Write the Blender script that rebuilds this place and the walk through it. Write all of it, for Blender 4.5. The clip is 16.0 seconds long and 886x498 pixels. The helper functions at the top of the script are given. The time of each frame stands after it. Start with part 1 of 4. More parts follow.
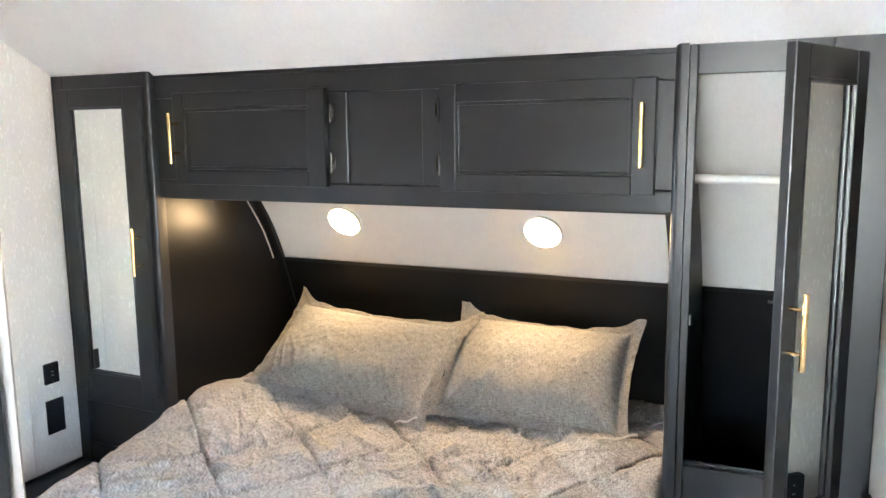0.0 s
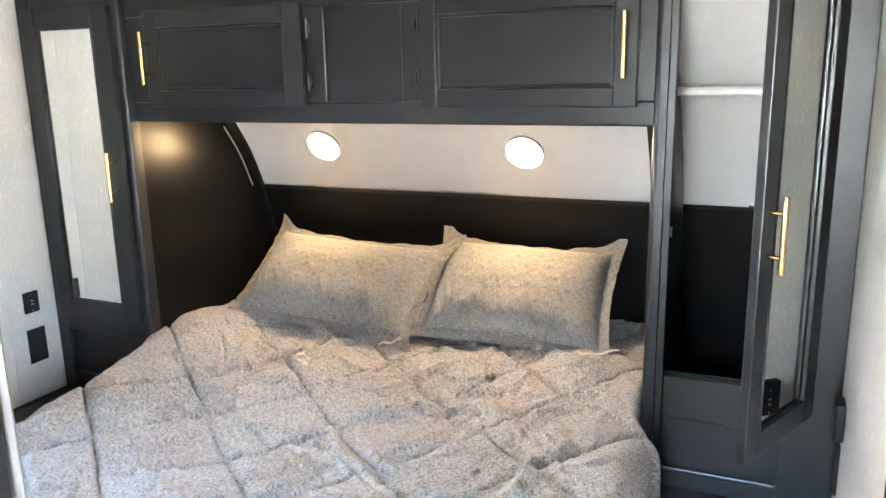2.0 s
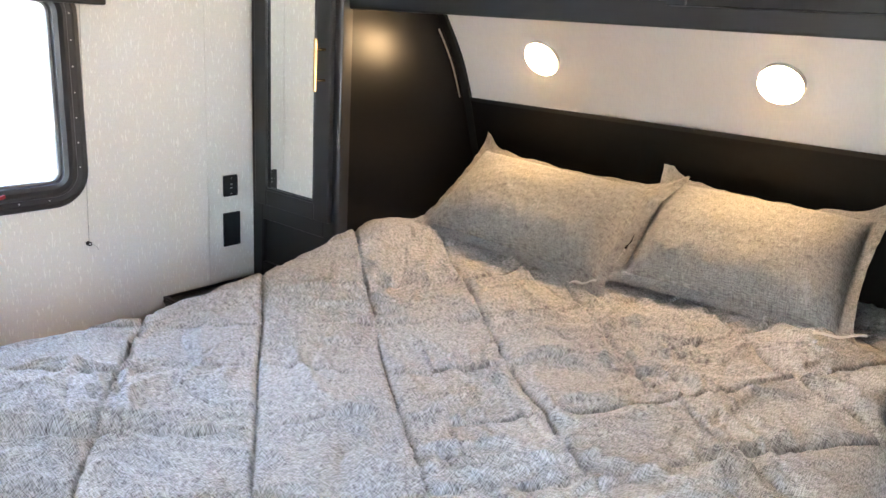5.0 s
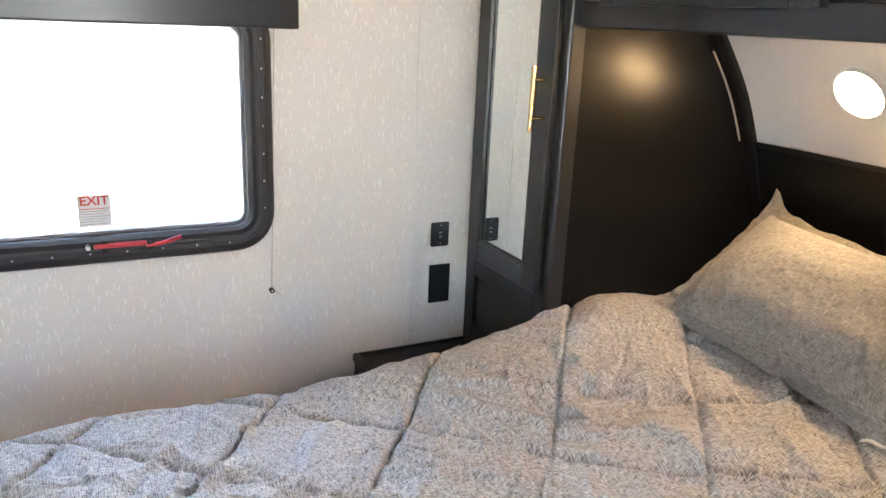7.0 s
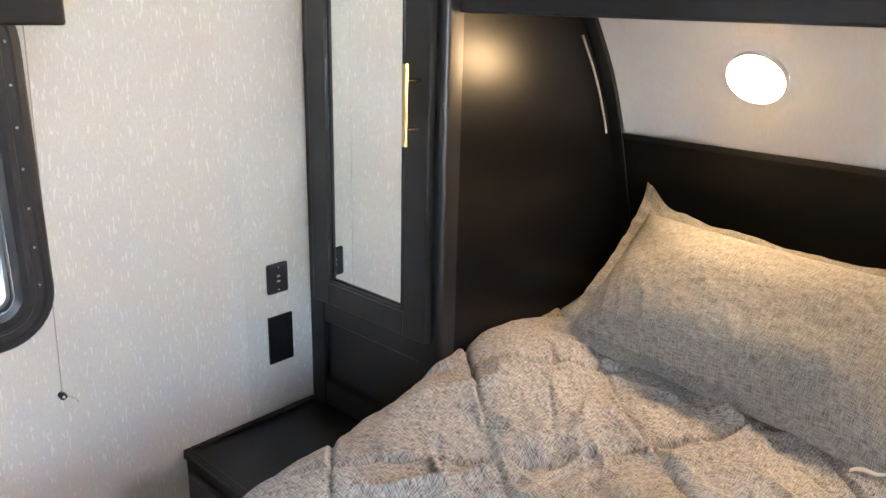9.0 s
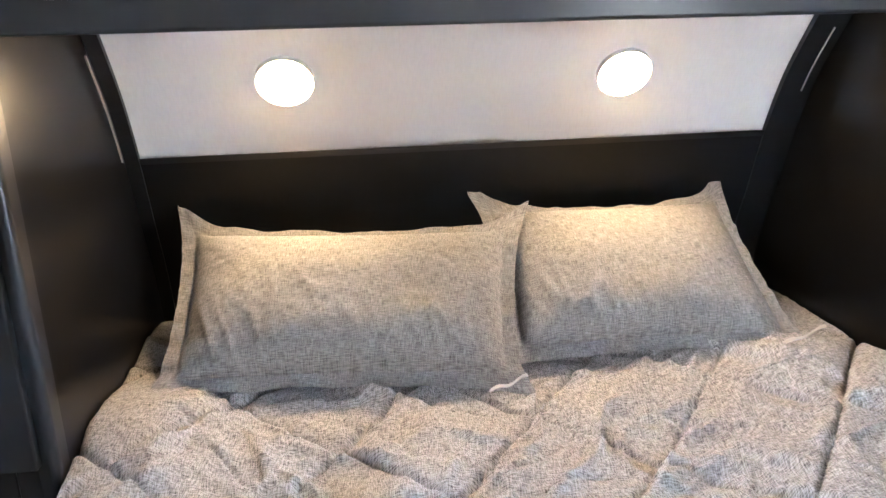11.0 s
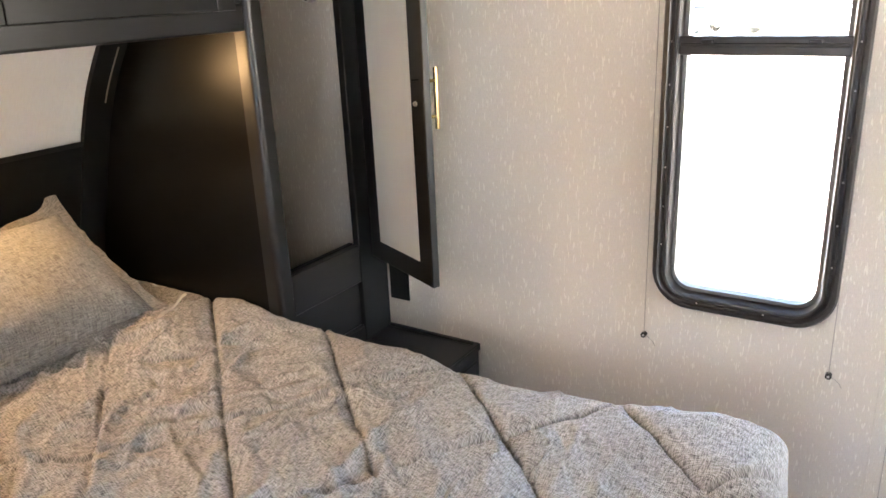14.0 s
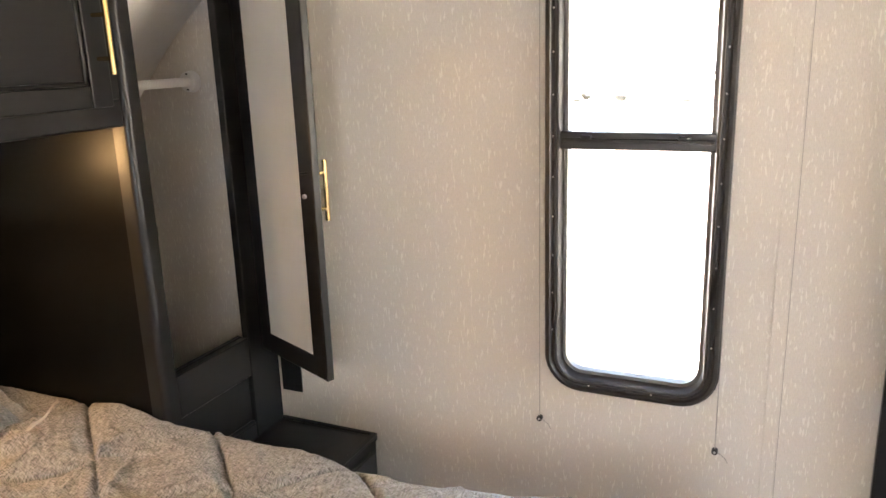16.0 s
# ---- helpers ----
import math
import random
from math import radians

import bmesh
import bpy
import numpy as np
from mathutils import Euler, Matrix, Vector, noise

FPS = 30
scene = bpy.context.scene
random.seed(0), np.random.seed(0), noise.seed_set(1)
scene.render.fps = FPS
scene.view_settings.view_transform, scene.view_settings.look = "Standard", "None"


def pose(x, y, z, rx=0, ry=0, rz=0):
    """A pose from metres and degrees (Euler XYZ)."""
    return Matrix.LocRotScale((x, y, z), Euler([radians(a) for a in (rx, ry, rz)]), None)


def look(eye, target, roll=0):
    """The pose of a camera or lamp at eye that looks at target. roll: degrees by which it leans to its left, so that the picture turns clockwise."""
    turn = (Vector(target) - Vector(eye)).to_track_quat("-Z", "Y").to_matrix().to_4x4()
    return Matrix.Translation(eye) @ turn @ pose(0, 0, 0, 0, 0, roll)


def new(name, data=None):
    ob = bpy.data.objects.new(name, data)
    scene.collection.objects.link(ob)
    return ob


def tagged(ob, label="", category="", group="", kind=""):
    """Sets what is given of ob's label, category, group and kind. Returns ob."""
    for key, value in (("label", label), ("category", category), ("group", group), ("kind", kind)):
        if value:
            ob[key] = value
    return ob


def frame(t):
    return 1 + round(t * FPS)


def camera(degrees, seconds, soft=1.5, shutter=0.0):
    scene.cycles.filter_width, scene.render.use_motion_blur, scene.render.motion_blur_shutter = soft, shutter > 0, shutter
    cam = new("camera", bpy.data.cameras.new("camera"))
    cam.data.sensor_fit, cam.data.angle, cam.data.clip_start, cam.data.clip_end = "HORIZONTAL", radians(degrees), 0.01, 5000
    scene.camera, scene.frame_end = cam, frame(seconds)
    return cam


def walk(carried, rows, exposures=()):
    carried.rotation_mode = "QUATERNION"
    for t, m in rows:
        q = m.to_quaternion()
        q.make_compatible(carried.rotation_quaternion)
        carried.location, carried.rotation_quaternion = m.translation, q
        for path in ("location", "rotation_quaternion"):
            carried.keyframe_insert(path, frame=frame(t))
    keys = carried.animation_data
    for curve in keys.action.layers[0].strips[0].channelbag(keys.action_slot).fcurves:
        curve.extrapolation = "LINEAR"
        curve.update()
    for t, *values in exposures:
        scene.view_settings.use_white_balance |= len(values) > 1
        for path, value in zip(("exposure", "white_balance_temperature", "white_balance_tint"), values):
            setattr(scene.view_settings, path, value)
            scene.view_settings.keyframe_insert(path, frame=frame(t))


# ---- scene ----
cam = camera(60.0, 16.0)
PATH = [
    (0, (1.011, 0.071, 1.612), (0.178, 1.864, 1.314), -0.6),
    (0.5, (1.011, 0.057, 1.598), (0.189, 1.849, 1.264), -0.6),
    (1, (1.015, 0.053, 1.589), (0.199, 1.842, 1.223), -0.6),
    (1.5, (1.011, 0.057, 1.569), (0.212, 1.847, 1.173), -0.9),
    (2, (1.01, 0.07, 1.552), (0.23, 1.856, 1.103), -1.1),
    (2.5, (1.004, 0.086, 1.541), (0.231, 1.861, 1.039), -0.7),
    (3, (0.997, 0.109, 1.52), (0.21, 1.864, 0.975), 0.2),
    (3.5, (0.994, 0.133, 1.495), (0.13, 1.845, 0.93), 0.8),
    (3.7, (0.995, 0.133, 1.456), (0.07, 1.821, 0.915), 1.4),
    (5.8, (0.802, 0.451, 1.408), (-0.607, 1.741, 0.814), 3.4),
    (6, (0.782, 0.516, 1.407), (-0.703, 1.722, 0.824), 3.2),
    (6.5, (0.722, 0.677, 1.436), (-0.912, 1.677, 0.862), 2.8),
    (7, (0.675, 0.793, 1.435), (-1.029, 1.664, 0.855), 2.5),
    (7.5, (0.585, 0.834, 1.417), (-1.136, 1.665, 0.83), 2.3),
    (8, (0.399, 0.828, 1.437), (-1.268, 1.762, 0.846), 0.8),
    (8.5, (0.249, 0.825, 1.438), (-1.264, 1.991, 0.847), -0.1),
    (8.7, (0.216, 0.81, 1.44), (-1.21, 2.076, 0.838), 0.6),
    (11, (-0.294, 0.716, 1.441), (-0.063, 2.613, 0.852), -1.5),
    (11.5, (-0.431, 0.648, 1.418), (0.235, 2.45, 0.861), -2.1),
    (12, (-0.45, 0.6, 1.471), (0.487, 2.258, 0.858), -2.0),
    (12.5, (-0.483, 0.584, 1.47), (0.716, 2.061, 0.853), -2.1),
    (13, (-0.454, 0.576, 1.471), (0.905, 1.888, 0.812), -2.8),
    (13.5, (-0.453, 0.56, 1.485), (1.019, 1.738, 0.816), -2.9),
    (14, (-0.457, 0.556, 1.503), (1.117, 1.602, 0.849), -2.6),
    (14.5, (-0.448, 0.563, 1.517), (1.197, 1.516, 0.895), -2.4),
    (15, (-0.445, 0.57, 1.533), (1.24, 1.476, 0.951), -2.2),
    (15.5, (-0.439, 0.578, 1.55), (1.281, 1.437, 1.001), -2.1),
    (16, (-0.438, 0.576, 1.563), (1.318, 1.386, 1.054), -1.9),
]
SKY, SUN, LAMP = 0.15, 4.5, 2.9
EXPOSURES = [(0.0, 6.15, 6200, 9), (3.7, 6.2, 6200, 9), (5.8, 5.85, 6650, 13), (8.7, 5.9, 6450, 12), (11.0, 6.2, 5700, 12), (12.0, 6.08, 6000, 13), (13.0, 5.85, 6250, 13), (14.0, 5.55, 7400, 15), (16.0, 5.38, 8000, 16)]
walk(cam, [(t, look(eye, target, roll)) for t, eye, target, roll in PATH], EXPOSURES)

# ---- light ----
world = bpy.data.worlds.new("sky")
scene.world = world
world.use_nodes = True
wn = world.node_tree
sky = wn.nodes.new("ShaderNodeTexSky")
sky.sky_type = "NISHITA"
sky.sun_disc = False
sky.sun_elevation, sky.sun_rotation = radians(60), radians(180)
wn.nodes["Background"].inputs["Strength"].default_value = SKY
wn.links.new(sky.outputs[0], wn.nodes["Background"].inputs["Color"])
sun = new("sun", bpy.data.lights.new("sun", "SUN"))
sun.data.energy, sun.data.angle, sun.data.color = SUN, radians(0.6), (1.0, 0.96, 0.9)
sun.matrix_world = look((0, -20, 34.6), (0, 0, 0))

# ---- materials ----


def material(name, base, rough=0.5, metal=0.0, spec=0.5):
    m = bpy.data.materials.new(name)
    m.use_nodes = True
    p = m.node_tree.nodes["Principled BSDF"]
    p.inputs["Base Color"].default_value = (*base, 1)
    p.inputs["Roughness"].default_value = rough
    p.inputs["Metallic"].default_value = metal
    p.inputs["Specular IOR Level"].default_value = spec
    return m, m.node_tree.nodes, m.node_tree.links, p


def coords(n, l, scale, source="Object"):
    tc = n.new("ShaderNodeTexCoord")
    mp = n.new("ShaderNodeMapping")
    mp.inputs["Scale"].default_value = scale
    l.new(tc.outputs[source], mp.inputs["Vector"])
    return mp.outputs[0]


def noise_tex(n, l, vec, scale=1.0, detail=2.0, rough=0.5):
    t = n.new("ShaderNodeTexNoise")
    t.inputs["Scale"].default_value, t.inputs["Detail"].default_value, t.inputs["Roughness"].default_value = scale, detail, rough
    l.new(vec, t.inputs["Vector"])
    return t.outputs["Fac"]


def ramp(n, l, fac, stops):
    r = n.new("ShaderNodeValToRGB")
    e = r.color_ramp.elements
    while len(e) < len(stops):
        e.new(0.5)
    for el, (pos, col) in zip(e, stops):
        el.position, el.color = pos, (*col, 1) if len(col) == 3 else col
    l.new(fac, r.inputs[0])
    return r.outputs[0]


def mixed(n, l, fac, a, b, kind="MIX"):
    m = n.new("ShaderNodeMix")
    m.data_type, m.blend_type = "RGBA", kind
    for sock, v in ((0, fac), (6, a), (7, b)):
        if isinstance(v, (int, float)):
            m.inputs[sock].default_value = v
        elif isinstance(v, tuple):
            m.inputs[sock].default_value = (*v, 1)
        else:
            l.new(v, m.inputs[sock])
    return m.outputs[2]


def bumped(n, l, p, height, strength, dist):
    b = n.new("ShaderNodeBump")
    b.inputs["Strength"].default_value, b.inputs["Distance"].default_value = strength, dist
    l.new(height, b.inputs["Height"])
    l.new(b.outputs[0], p.inputs["Normal"])


def wallpaper():
    m, n, l, p = material("wallpaper", (0.62, 0.58, 0.535), 0.5)
    v = coords(n, l, (1, 1, 1))
    dash = noise_tex(n, l, coords(n, l, (250, 250, 52)), 1.0, 1.0, 0.4)
    weave = noise_tex(n, l, coords(n, l, (700, 700, 160)), 1.0, 2.0)
    big = noise_tex(n, l, v, 2.2, 3.0)
    base = mixed(n, l, ramp(n, l, big, ((0.3, (0, 0, 0)), (0.7, (1, 1, 1)))), (0.69, 0.64, 0.58), (0.74, 0.69, 0.63))
    base = mixed(n, l, ramp(n, l, weave, ((0.35, (0, 0, 0)), (0.65, (1, 1, 1)))), base, (0.65, 0.60, 0.542))
    light = ramp(n, l, dash, ((0.64, (0, 0, 0)), (0.685, (0.6, 0.6, 0.6))))
    l.new(mixed(n, l, light, base, (0.88, 0.85, 0.78)), p.inputs["Base Color"])
    l.new(ramp(n, l, dash, ((0.62, (0.55, 0.55, 0.55)), (0.7, (0.3, 0.3, 0.3)))), p.inputs["Roughness"])
    bumped(n, l, p, weave, 0.12, 0.001)
    return m


def ceiling_vinyl():
    m, n, l, p = material("ceiling_vinyl", (0.80, 0.785, 0.77), 0.48)
    fine = noise_tex(n, l, coords(n, l, (260, 40, 60)), 1.0, 3.0)
    big = noise_tex(n, l, coords(n, l, (1, 1, 1)), 3.0, 2.0)
    base = mixed(n, l, big, (0.77, 0.755, 0.74), (0.82, 0.805, 0.79))
    l.new(mixed(n, l, ramp(n, l, fine, ((0.4, (0, 0, 0)), (0.7, (0.6, 0.6, 0.6)))), base, (0.74, 0.725, 0.71)), p.inputs["Base Color"])
    bumped(n, l, p, fine, 0.08, 0.001)
    return m


def black_paint(name, base, rough, grain, strength=0.10, spec=0.36, vary=0.10):
    m, n, l, p = material(name, base, rough, 0.0, spec)
    g = noise_tex(n, l, coords(n, l, grain), 1.0, 4.0, 0.6)
    blot = noise_tex(n, l, coords(n, l, (5, 5, 5)), 1.0, 3.0)
    l.new(mixed(n, l, g, base, tuple(c * 1.7 for c in base)), p.inputs["Base Color"])
    l.new(ramp(n, l, blot, ((0.3, (rough - 0.5 * vary,) * 3), (0.7, (rough + 0.5 * vary,) * 3))), p.inputs["Roughness"])
    bumped(n, l, p, g, strength, 0.0012)
    return m


def fabric(name, light, dark, tint, turn, long, short, blend, soft):
    """Heathered weave: two sets of short thread streaks crossing each other."""
    m, n, l, p = material(name, light, 0.92, 0.0, 0.2)

    def threads(scale):
        v = coords(n, l, scale, "UV")
        v.node.inputs["Rotation"].default_value = (0, 0, turn)
        return noise_tex(n, l, v, 1.0, 1.2, 0.55)

    a, b = threads((long, short, 1)), threads((short, long, 1))
    slub = threads((long * 0.5, short, 1))
    big = noise_tex(n, l, coords(n, l, (5, 5, 1), "UV"), 1.0, 3.0)
    warp = mixed(n, l, ramp(n, l, a, ((0.5 - soft, (0, 0, 0)), (0.5 + soft, (1, 1, 1)))), dark, light)
    weft = mixed(n, l, ramp(n, l, b, ((0.5 - soft, (0, 0, 0)), (0.5 + soft, (1, 1, 1)))), dark, light)
    col = mixed(n, l, blend, warp, weft)
    col = mixed(n, l, ramp(n, l, slub, ((0.52, (0, 0, 0)), (0.72, (0.3, 0.3, 0.3)))), col, light)
    col = mixed(n, l, ramp(n, l, big, ((0.35, (0, 0, 0)), (0.7, (0.18, 0.18, 0.18)))), col, tint)
    l.new(col, p.inputs["Base Color"])
    p.inputs["Sheen Weight"].default_value = 0.12
    return m


def worn(name, base, rough, metal=0.0, scale=60, amount=0.15):
    m, n, l, p = material(name, base, rough, metal)
    f = noise_tex(n, l, coords(n, l, (scale, scale, scale)), 1.0, 3.0)
    l.new(mixed(n, l, f, base, tuple(min(1, c * (1 + 2 * amount)) for c in base)), p.inputs["Base Color"])
    l.new(ramp(n, l, f, ((0.3, (max(0.02, rough - 0.06),) * 3), (0.7, (rough + 0.08,) * 3))), p.inputs["Roughness"])
    return m


def pane_glass():
    m = bpy.data.materials.new("window_glass")
    m.use_nodes = True
    n, l = m.node_tree.nodes, m.node_tree.links
    n.remove(n["Principled BSDF"])
    t, g, f, mx = n.new("ShaderNodeBsdfTransparent"), n.new("ShaderNodeBsdfGlossy"), n.new("ShaderNodeFresnel"), n.new("ShaderNodeMixShader")
    t.inputs[0].default_value = (0.93, 0.95, 0.95, 1)
    g.inputs["Roughness"].default_value = 0.02
    l.new(f.outputs[0], mx.inputs[0])
    l.new(t.outputs[0], mx.inputs[1])
    l.new(g.outputs[0], mx.inputs[2])
    l.new(mx.outputs[0], n["Material Output"].inputs[0])
    return m


def glowing(name, colour, strength):
    m, n, l, p = material(name, (0.9, 0.88, 0.84), 0.4)
    p.inputs["Emission Color"].default_value = (*colour, 1)
    p.inputs["Emission Strength"].default_value = strength
    return m


WALLPAPER = wallpaper()
VINYL = ceiling_vinyl()
BLACK_V = black_paint("black_paint_upright_grain", (0.0092, 0.0094, 0.0102), 0.31, (260, 260, 14), 0.05, 0.5, 0.04)
BLACK_H = black_paint("black_paint_level_grain", (0.0092, 0.0094, 0.0102), 0.31, (14, 260, 260), 0.05, 0.5, 0.04)
SATIN = black_paint("black_satin_panel", (0.0034, 0.0034, 0.0039), 0.29, (90, 30, 90), 0.05, 0.17, 0.03)
MATT = black_paint("black_vinyl_panel", (0.0038, 0.0038, 0.0042), 0.5, (60, 60, 60), 0.05)
COMFORT = fabric("heather_comforter", (0.63, 0.595, 0.55), (0.055, 0.052, 0.049), (0.30, 0.281, 0.258), 0.6, 75, 600, 0.5, 0.13)
SHAM = fabric("heather_sham", (0.47, 0.445, 0.41), (0.085, 0.081, 0.076), (0.23, 0.217, 0.20), 0.03, 55, 640, 0.5, 0.17)
MIRROR, *_ = material("mirror_silver", (0.86, 0.89, 0.88), 0.02, 1.0)
BRASS, *_ = material("brushed_brass", (0.74, 0.53, 0.25), 0.24, 1.0)
HINGE, *_ = material("dark_hinge_metal", (0.12, 0.115, 0.11), 0.27, 0.9)
SCREW, *_ = material("dark_screw", (0.10, 0.095, 0.09), 0.35, 0.8)
STEEL = worn("steel", (0.50, 0.48, 0.46), 0.3, 1.0, 200, 0.1)
BRONZE = worn("dark_window_frame", (0.022, 0.020, 0.020), 0.38, 0.0, 40, 0.3)
GASKET = worn("grey_gasket", (0.16, 0.16, 0.16), 0.5, 0.0, 60, 0.2)
PLASTIC = worn("black_plastic", (0.007, 0.007, 0.0075), 0.42, 0.0, 80, 0.2)
SOCKET = worn("grey_socket", (0.25, 0.25, 0.25), 0.4, 0.0, 80, 0.1)
RED = worn("red_plastic", (0.42, 0.022, 0.028), 0.4, 0.0, 60, 0.2)
WHITE = worn("white_plastic", (0.78, 0.76, 0.74), 0.4, 0.0, 40, 0.04)
BACKING = worn("white_backing_board", (0.66, 0.64, 0.60), 0.55, 0.0, 12, 0.05)
PAPER = worn("sticker_paper", (0.62, 0.60, 0.60), 0.6, 0.0, 60, 0.05)
INK = worn("grey_ink", (0.30, 0.29, 0.28), 0.6, 0.0, 60, 0.05)
INK_RED = worn("red_ink", (0.50, 0.05, 0.04), 0.6, 0.0, 60, 0.05)
FLOOR = worn("dark_vinyl_floor", (0.030, 0.028, 0.027), 0.45, 0.0, 14, 0.4)
MATTRESS = worn("white_ticking", (0.6, 0.6, 0.58), 0.9, 0.0, 90, 0.1)
TAG = worn("white_seam_tape", (0.48, 0.45, 0.41), 0.85, 0.0, 200, 0.1)
CORD = worn("grey_cord", (0.36, 0.33, 0.30), 0.8, 0.0, 300, 0.2)
JAMB = worn("grey_trim", (0.20, 0.19, 0.185), 0.45, 0.0, 30, 0.08)
GLASS = pane_glass()
BULB = glowing("lamp_lens", (1.0, 0.66, 0.33), LAMP)
GRAVEL = worn("pale_gravel", (0.44, 0.42, 0.385), 0.95, 0.0, 3, 0.3)
SHELL = worn("white_siding", (0.70, 0.70, 0.69), 0.4, 0.0, 2, 0.05)
DARKGLASS = worn("tinted_glass", (0.05, 0.055, 0.06), 0.12, 0.0, 2, 0.1)
# rubber made paler so shaded wheels and skirts look washed out by daylight
RUBBER = worn("lightened_rubber", (0.11, 0.108, 0.10), 0.8, 0.0, 20, 0.2)
LEAF = worn("foliage", (0.06, 0.09, 0.04), 0.7, 0.0, 3, 0.5)
BARK = worn("bark", (0.12, 0.09, 0.07), 0.9, 0.0, 9, 0.3)

# ---- building helpers ----


def thing(name, at, label, category, group="", kind=""):
    ob = new(name)
    ob.location = at
    ob.empty_display_size = 0.05
    return tagged(ob, label, category, group, kind)


def root_of(ob):
    while ob.parent:
        ob = ob.parent
    return ob


def part(name, bm, mat, parent=None, label="", smooth=False, sharp=40):
    """Link a bmesh in world coordinates as one mesh object under a thing or a part."""
    if parent is not None:
        bmesh.ops.translate(bm, verts=bm.verts, vec=-root_of(parent).location)
    me = bpy.data.meshes.new(name)
    bmesh.ops.recalc_face_normals(bm, faces=bm.faces)
    for f in bm.faces:
        f.smooth = smooth
    if smooth:
        for e in bm.edges:
            if len(e.link_faces) == 2 and e.calc_face_angle(0) > radians(sharp):
                e.smooth = False
    bm.to_mesh(me)
    bm.free()
    me.materials.append(mat)
    ob = new(name, me)
    ob.parent = parent
    if label:
        tagged(ob, label)
    return ob


def single(name, bm, mat, label, category, group="", kind="", smooth=False):
    """A thing that is one mesh; its origin goes to the middle of its base."""
    xs = [v.co for v in bm.verts]
    at = Vector(((min(c.x for c in xs) + max(c.x for c in xs)) / 2, (min(c.y for c in xs) + max(c.y for c in xs)) / 2, min(c.z for c in xs)))
    bmesh.ops.translate(bm, verts=bm.verts, vec=-at)
    ob = part(name, bm, mat, None, "", smooth)
    ob.location = at
    return tagged(ob, label, category, group, kind)


def box(x0, x1, y0, y1, z0, z1, bevel=0.0, seg=1, m=None, bm=None):
    b = bmesh.new()
    bmesh.ops.create_cube(b, size=1)
    for v in b.verts:
        v.co = ((x0 + x1) / 2 + v.co.x * (x1 - x0), (y0 + y1) / 2 + v.co.y * (y1 - y0), (z0 + z1) / 2 + v.co.z * (z1 - z0))
    if bevel:
        bmesh.ops.bevel(b, geom=b.edges[:], offset=bevel, segments=seg, profile=0.5, affect="EDGES")
    if m:
        b.transform(m)
    if bm is None:
        return b
    return joined(bm, b)


def joined(bm, other):
    me = bpy.data.meshes.new("tmp")
    other.to_mesh(me)
    other.free()
    bm.from_mesh(me)
    bpy.data.meshes.remove(me)
    return bm


def rod(p, q, r, seg=12, bm=None, taper=1.0):
    p, q = Vector(p), Vector(q)
    b = bmesh.new()
    bmesh.ops.create_cone(b, cap_ends=True, segments=seg, radius1=r, radius2=r * taper, depth=(q - p).length)
    b.transform(Matrix.Translation((p + q) / 2) @ (q - p).to_track_quat("Z", "Y").to_matrix().to_4x4())
    return b if bm is None else joined(bm, b)


def ball(c, r, squash=1.0, seg=10, m=None):
    b = bmesh.new()
    bmesh.ops.create_uvsphere(b, u_segments=seg, v_segments=max(6, seg // 2), radius=r)
    b.transform(Matrix.Translation(c) @ (m or Matrix()) @ Matrix.Diagonal((1, 1, squash, 1)))
    return b


def prism(profile, axis, a0, a1, bevel=0.0):
    """A closed outline swept along x ('x': points are y, z) or y ('y': points are x, z) or z."""
    b = bmesh.new()

    def place(u, v, a):
        return {"x": (a, u, v), "y": (u, a, v), "z": (u, v, a)}[axis]

    lo = [b.verts.new(place(u, v, a0)) for u, v in profile]
    hi = [b.verts.new(place(u, v, a1)) for u, v in profile]
    b.faces.new(lo)
    b.faces.new(hi[::-1])
    for i in range(len(profile)):
        j = (i + 1) % len(profile)
        b.faces.new((lo[i], lo[j], hi[j], hi[i]))
    if bevel:
        bmesh.ops.recalc_face_normals(b, faces=b.faces)
        bmesh.ops.bevel(b, geom=b.edges[:], offset=bevel, segments=2, profile=0.5, affect="EDGES")
    return b


def rounded(u0, u1, v0, v1, r, off, steps=8):
    """Points round a rectangle with round corners, moved inward by off."""
    u0, u1, v0, v1, r = u0 + off, u1 - off, v0 + off, v1 - off, max(0.004, r - off)
    pts = []
    for cu, cv, a0 in ((u1 - r, v1 - r, 0), (u0 + r, v1 - r, 90), (u0 + r, v0 + r, 180), (u1 - r, v0 + r, 270)):
        for i in range(steps + 1):
            a = radians(a0 + 90 * i / steps)
            pts.append((cu + r * math.cos(a), cv + r * math.sin(a)))
    return pts


def ring(u0, u1, v0, v1, r, profile, place):
    """A frame: the rounded outline swept through (inset, depth) pairs; place(u, v, depth) gives the point."""
    b = bmesh.new()
    rows = [[b.verts.new(place(u, v, d)) for u, v in rounded(u0, u1, v0, v1, r, off)] for off, d in profile]
    for a, c in zip(rows, rows[1:]):
        for i in range(len(a)):
            j = (i + 1) % len(a)
            b.faces.new((a[i], a[j], c[j], c[i]))
    return b


def spline(pts, n):
    """Points on a smooth line through pts."""
    out = []
    for i in range(len(pts) - 1):
        p0, p1, p2, p3 = pts[max(i - 1, 0)], pts[i], pts[i + 1], pts[min(i + 2, len(pts) - 1)]
        for k in range(n):
            t = k / n
            out.append(tuple(0.5 * (2 * b + (c - a) * t + (2 * a - 5 * b + 4 * c - d) * t * t + (3 * b - a - 3 * c + d) * t ** 3) for a, b, c, d in zip(p0, p1, p2, p3)))
    return out + [tuple(pts[-1])]


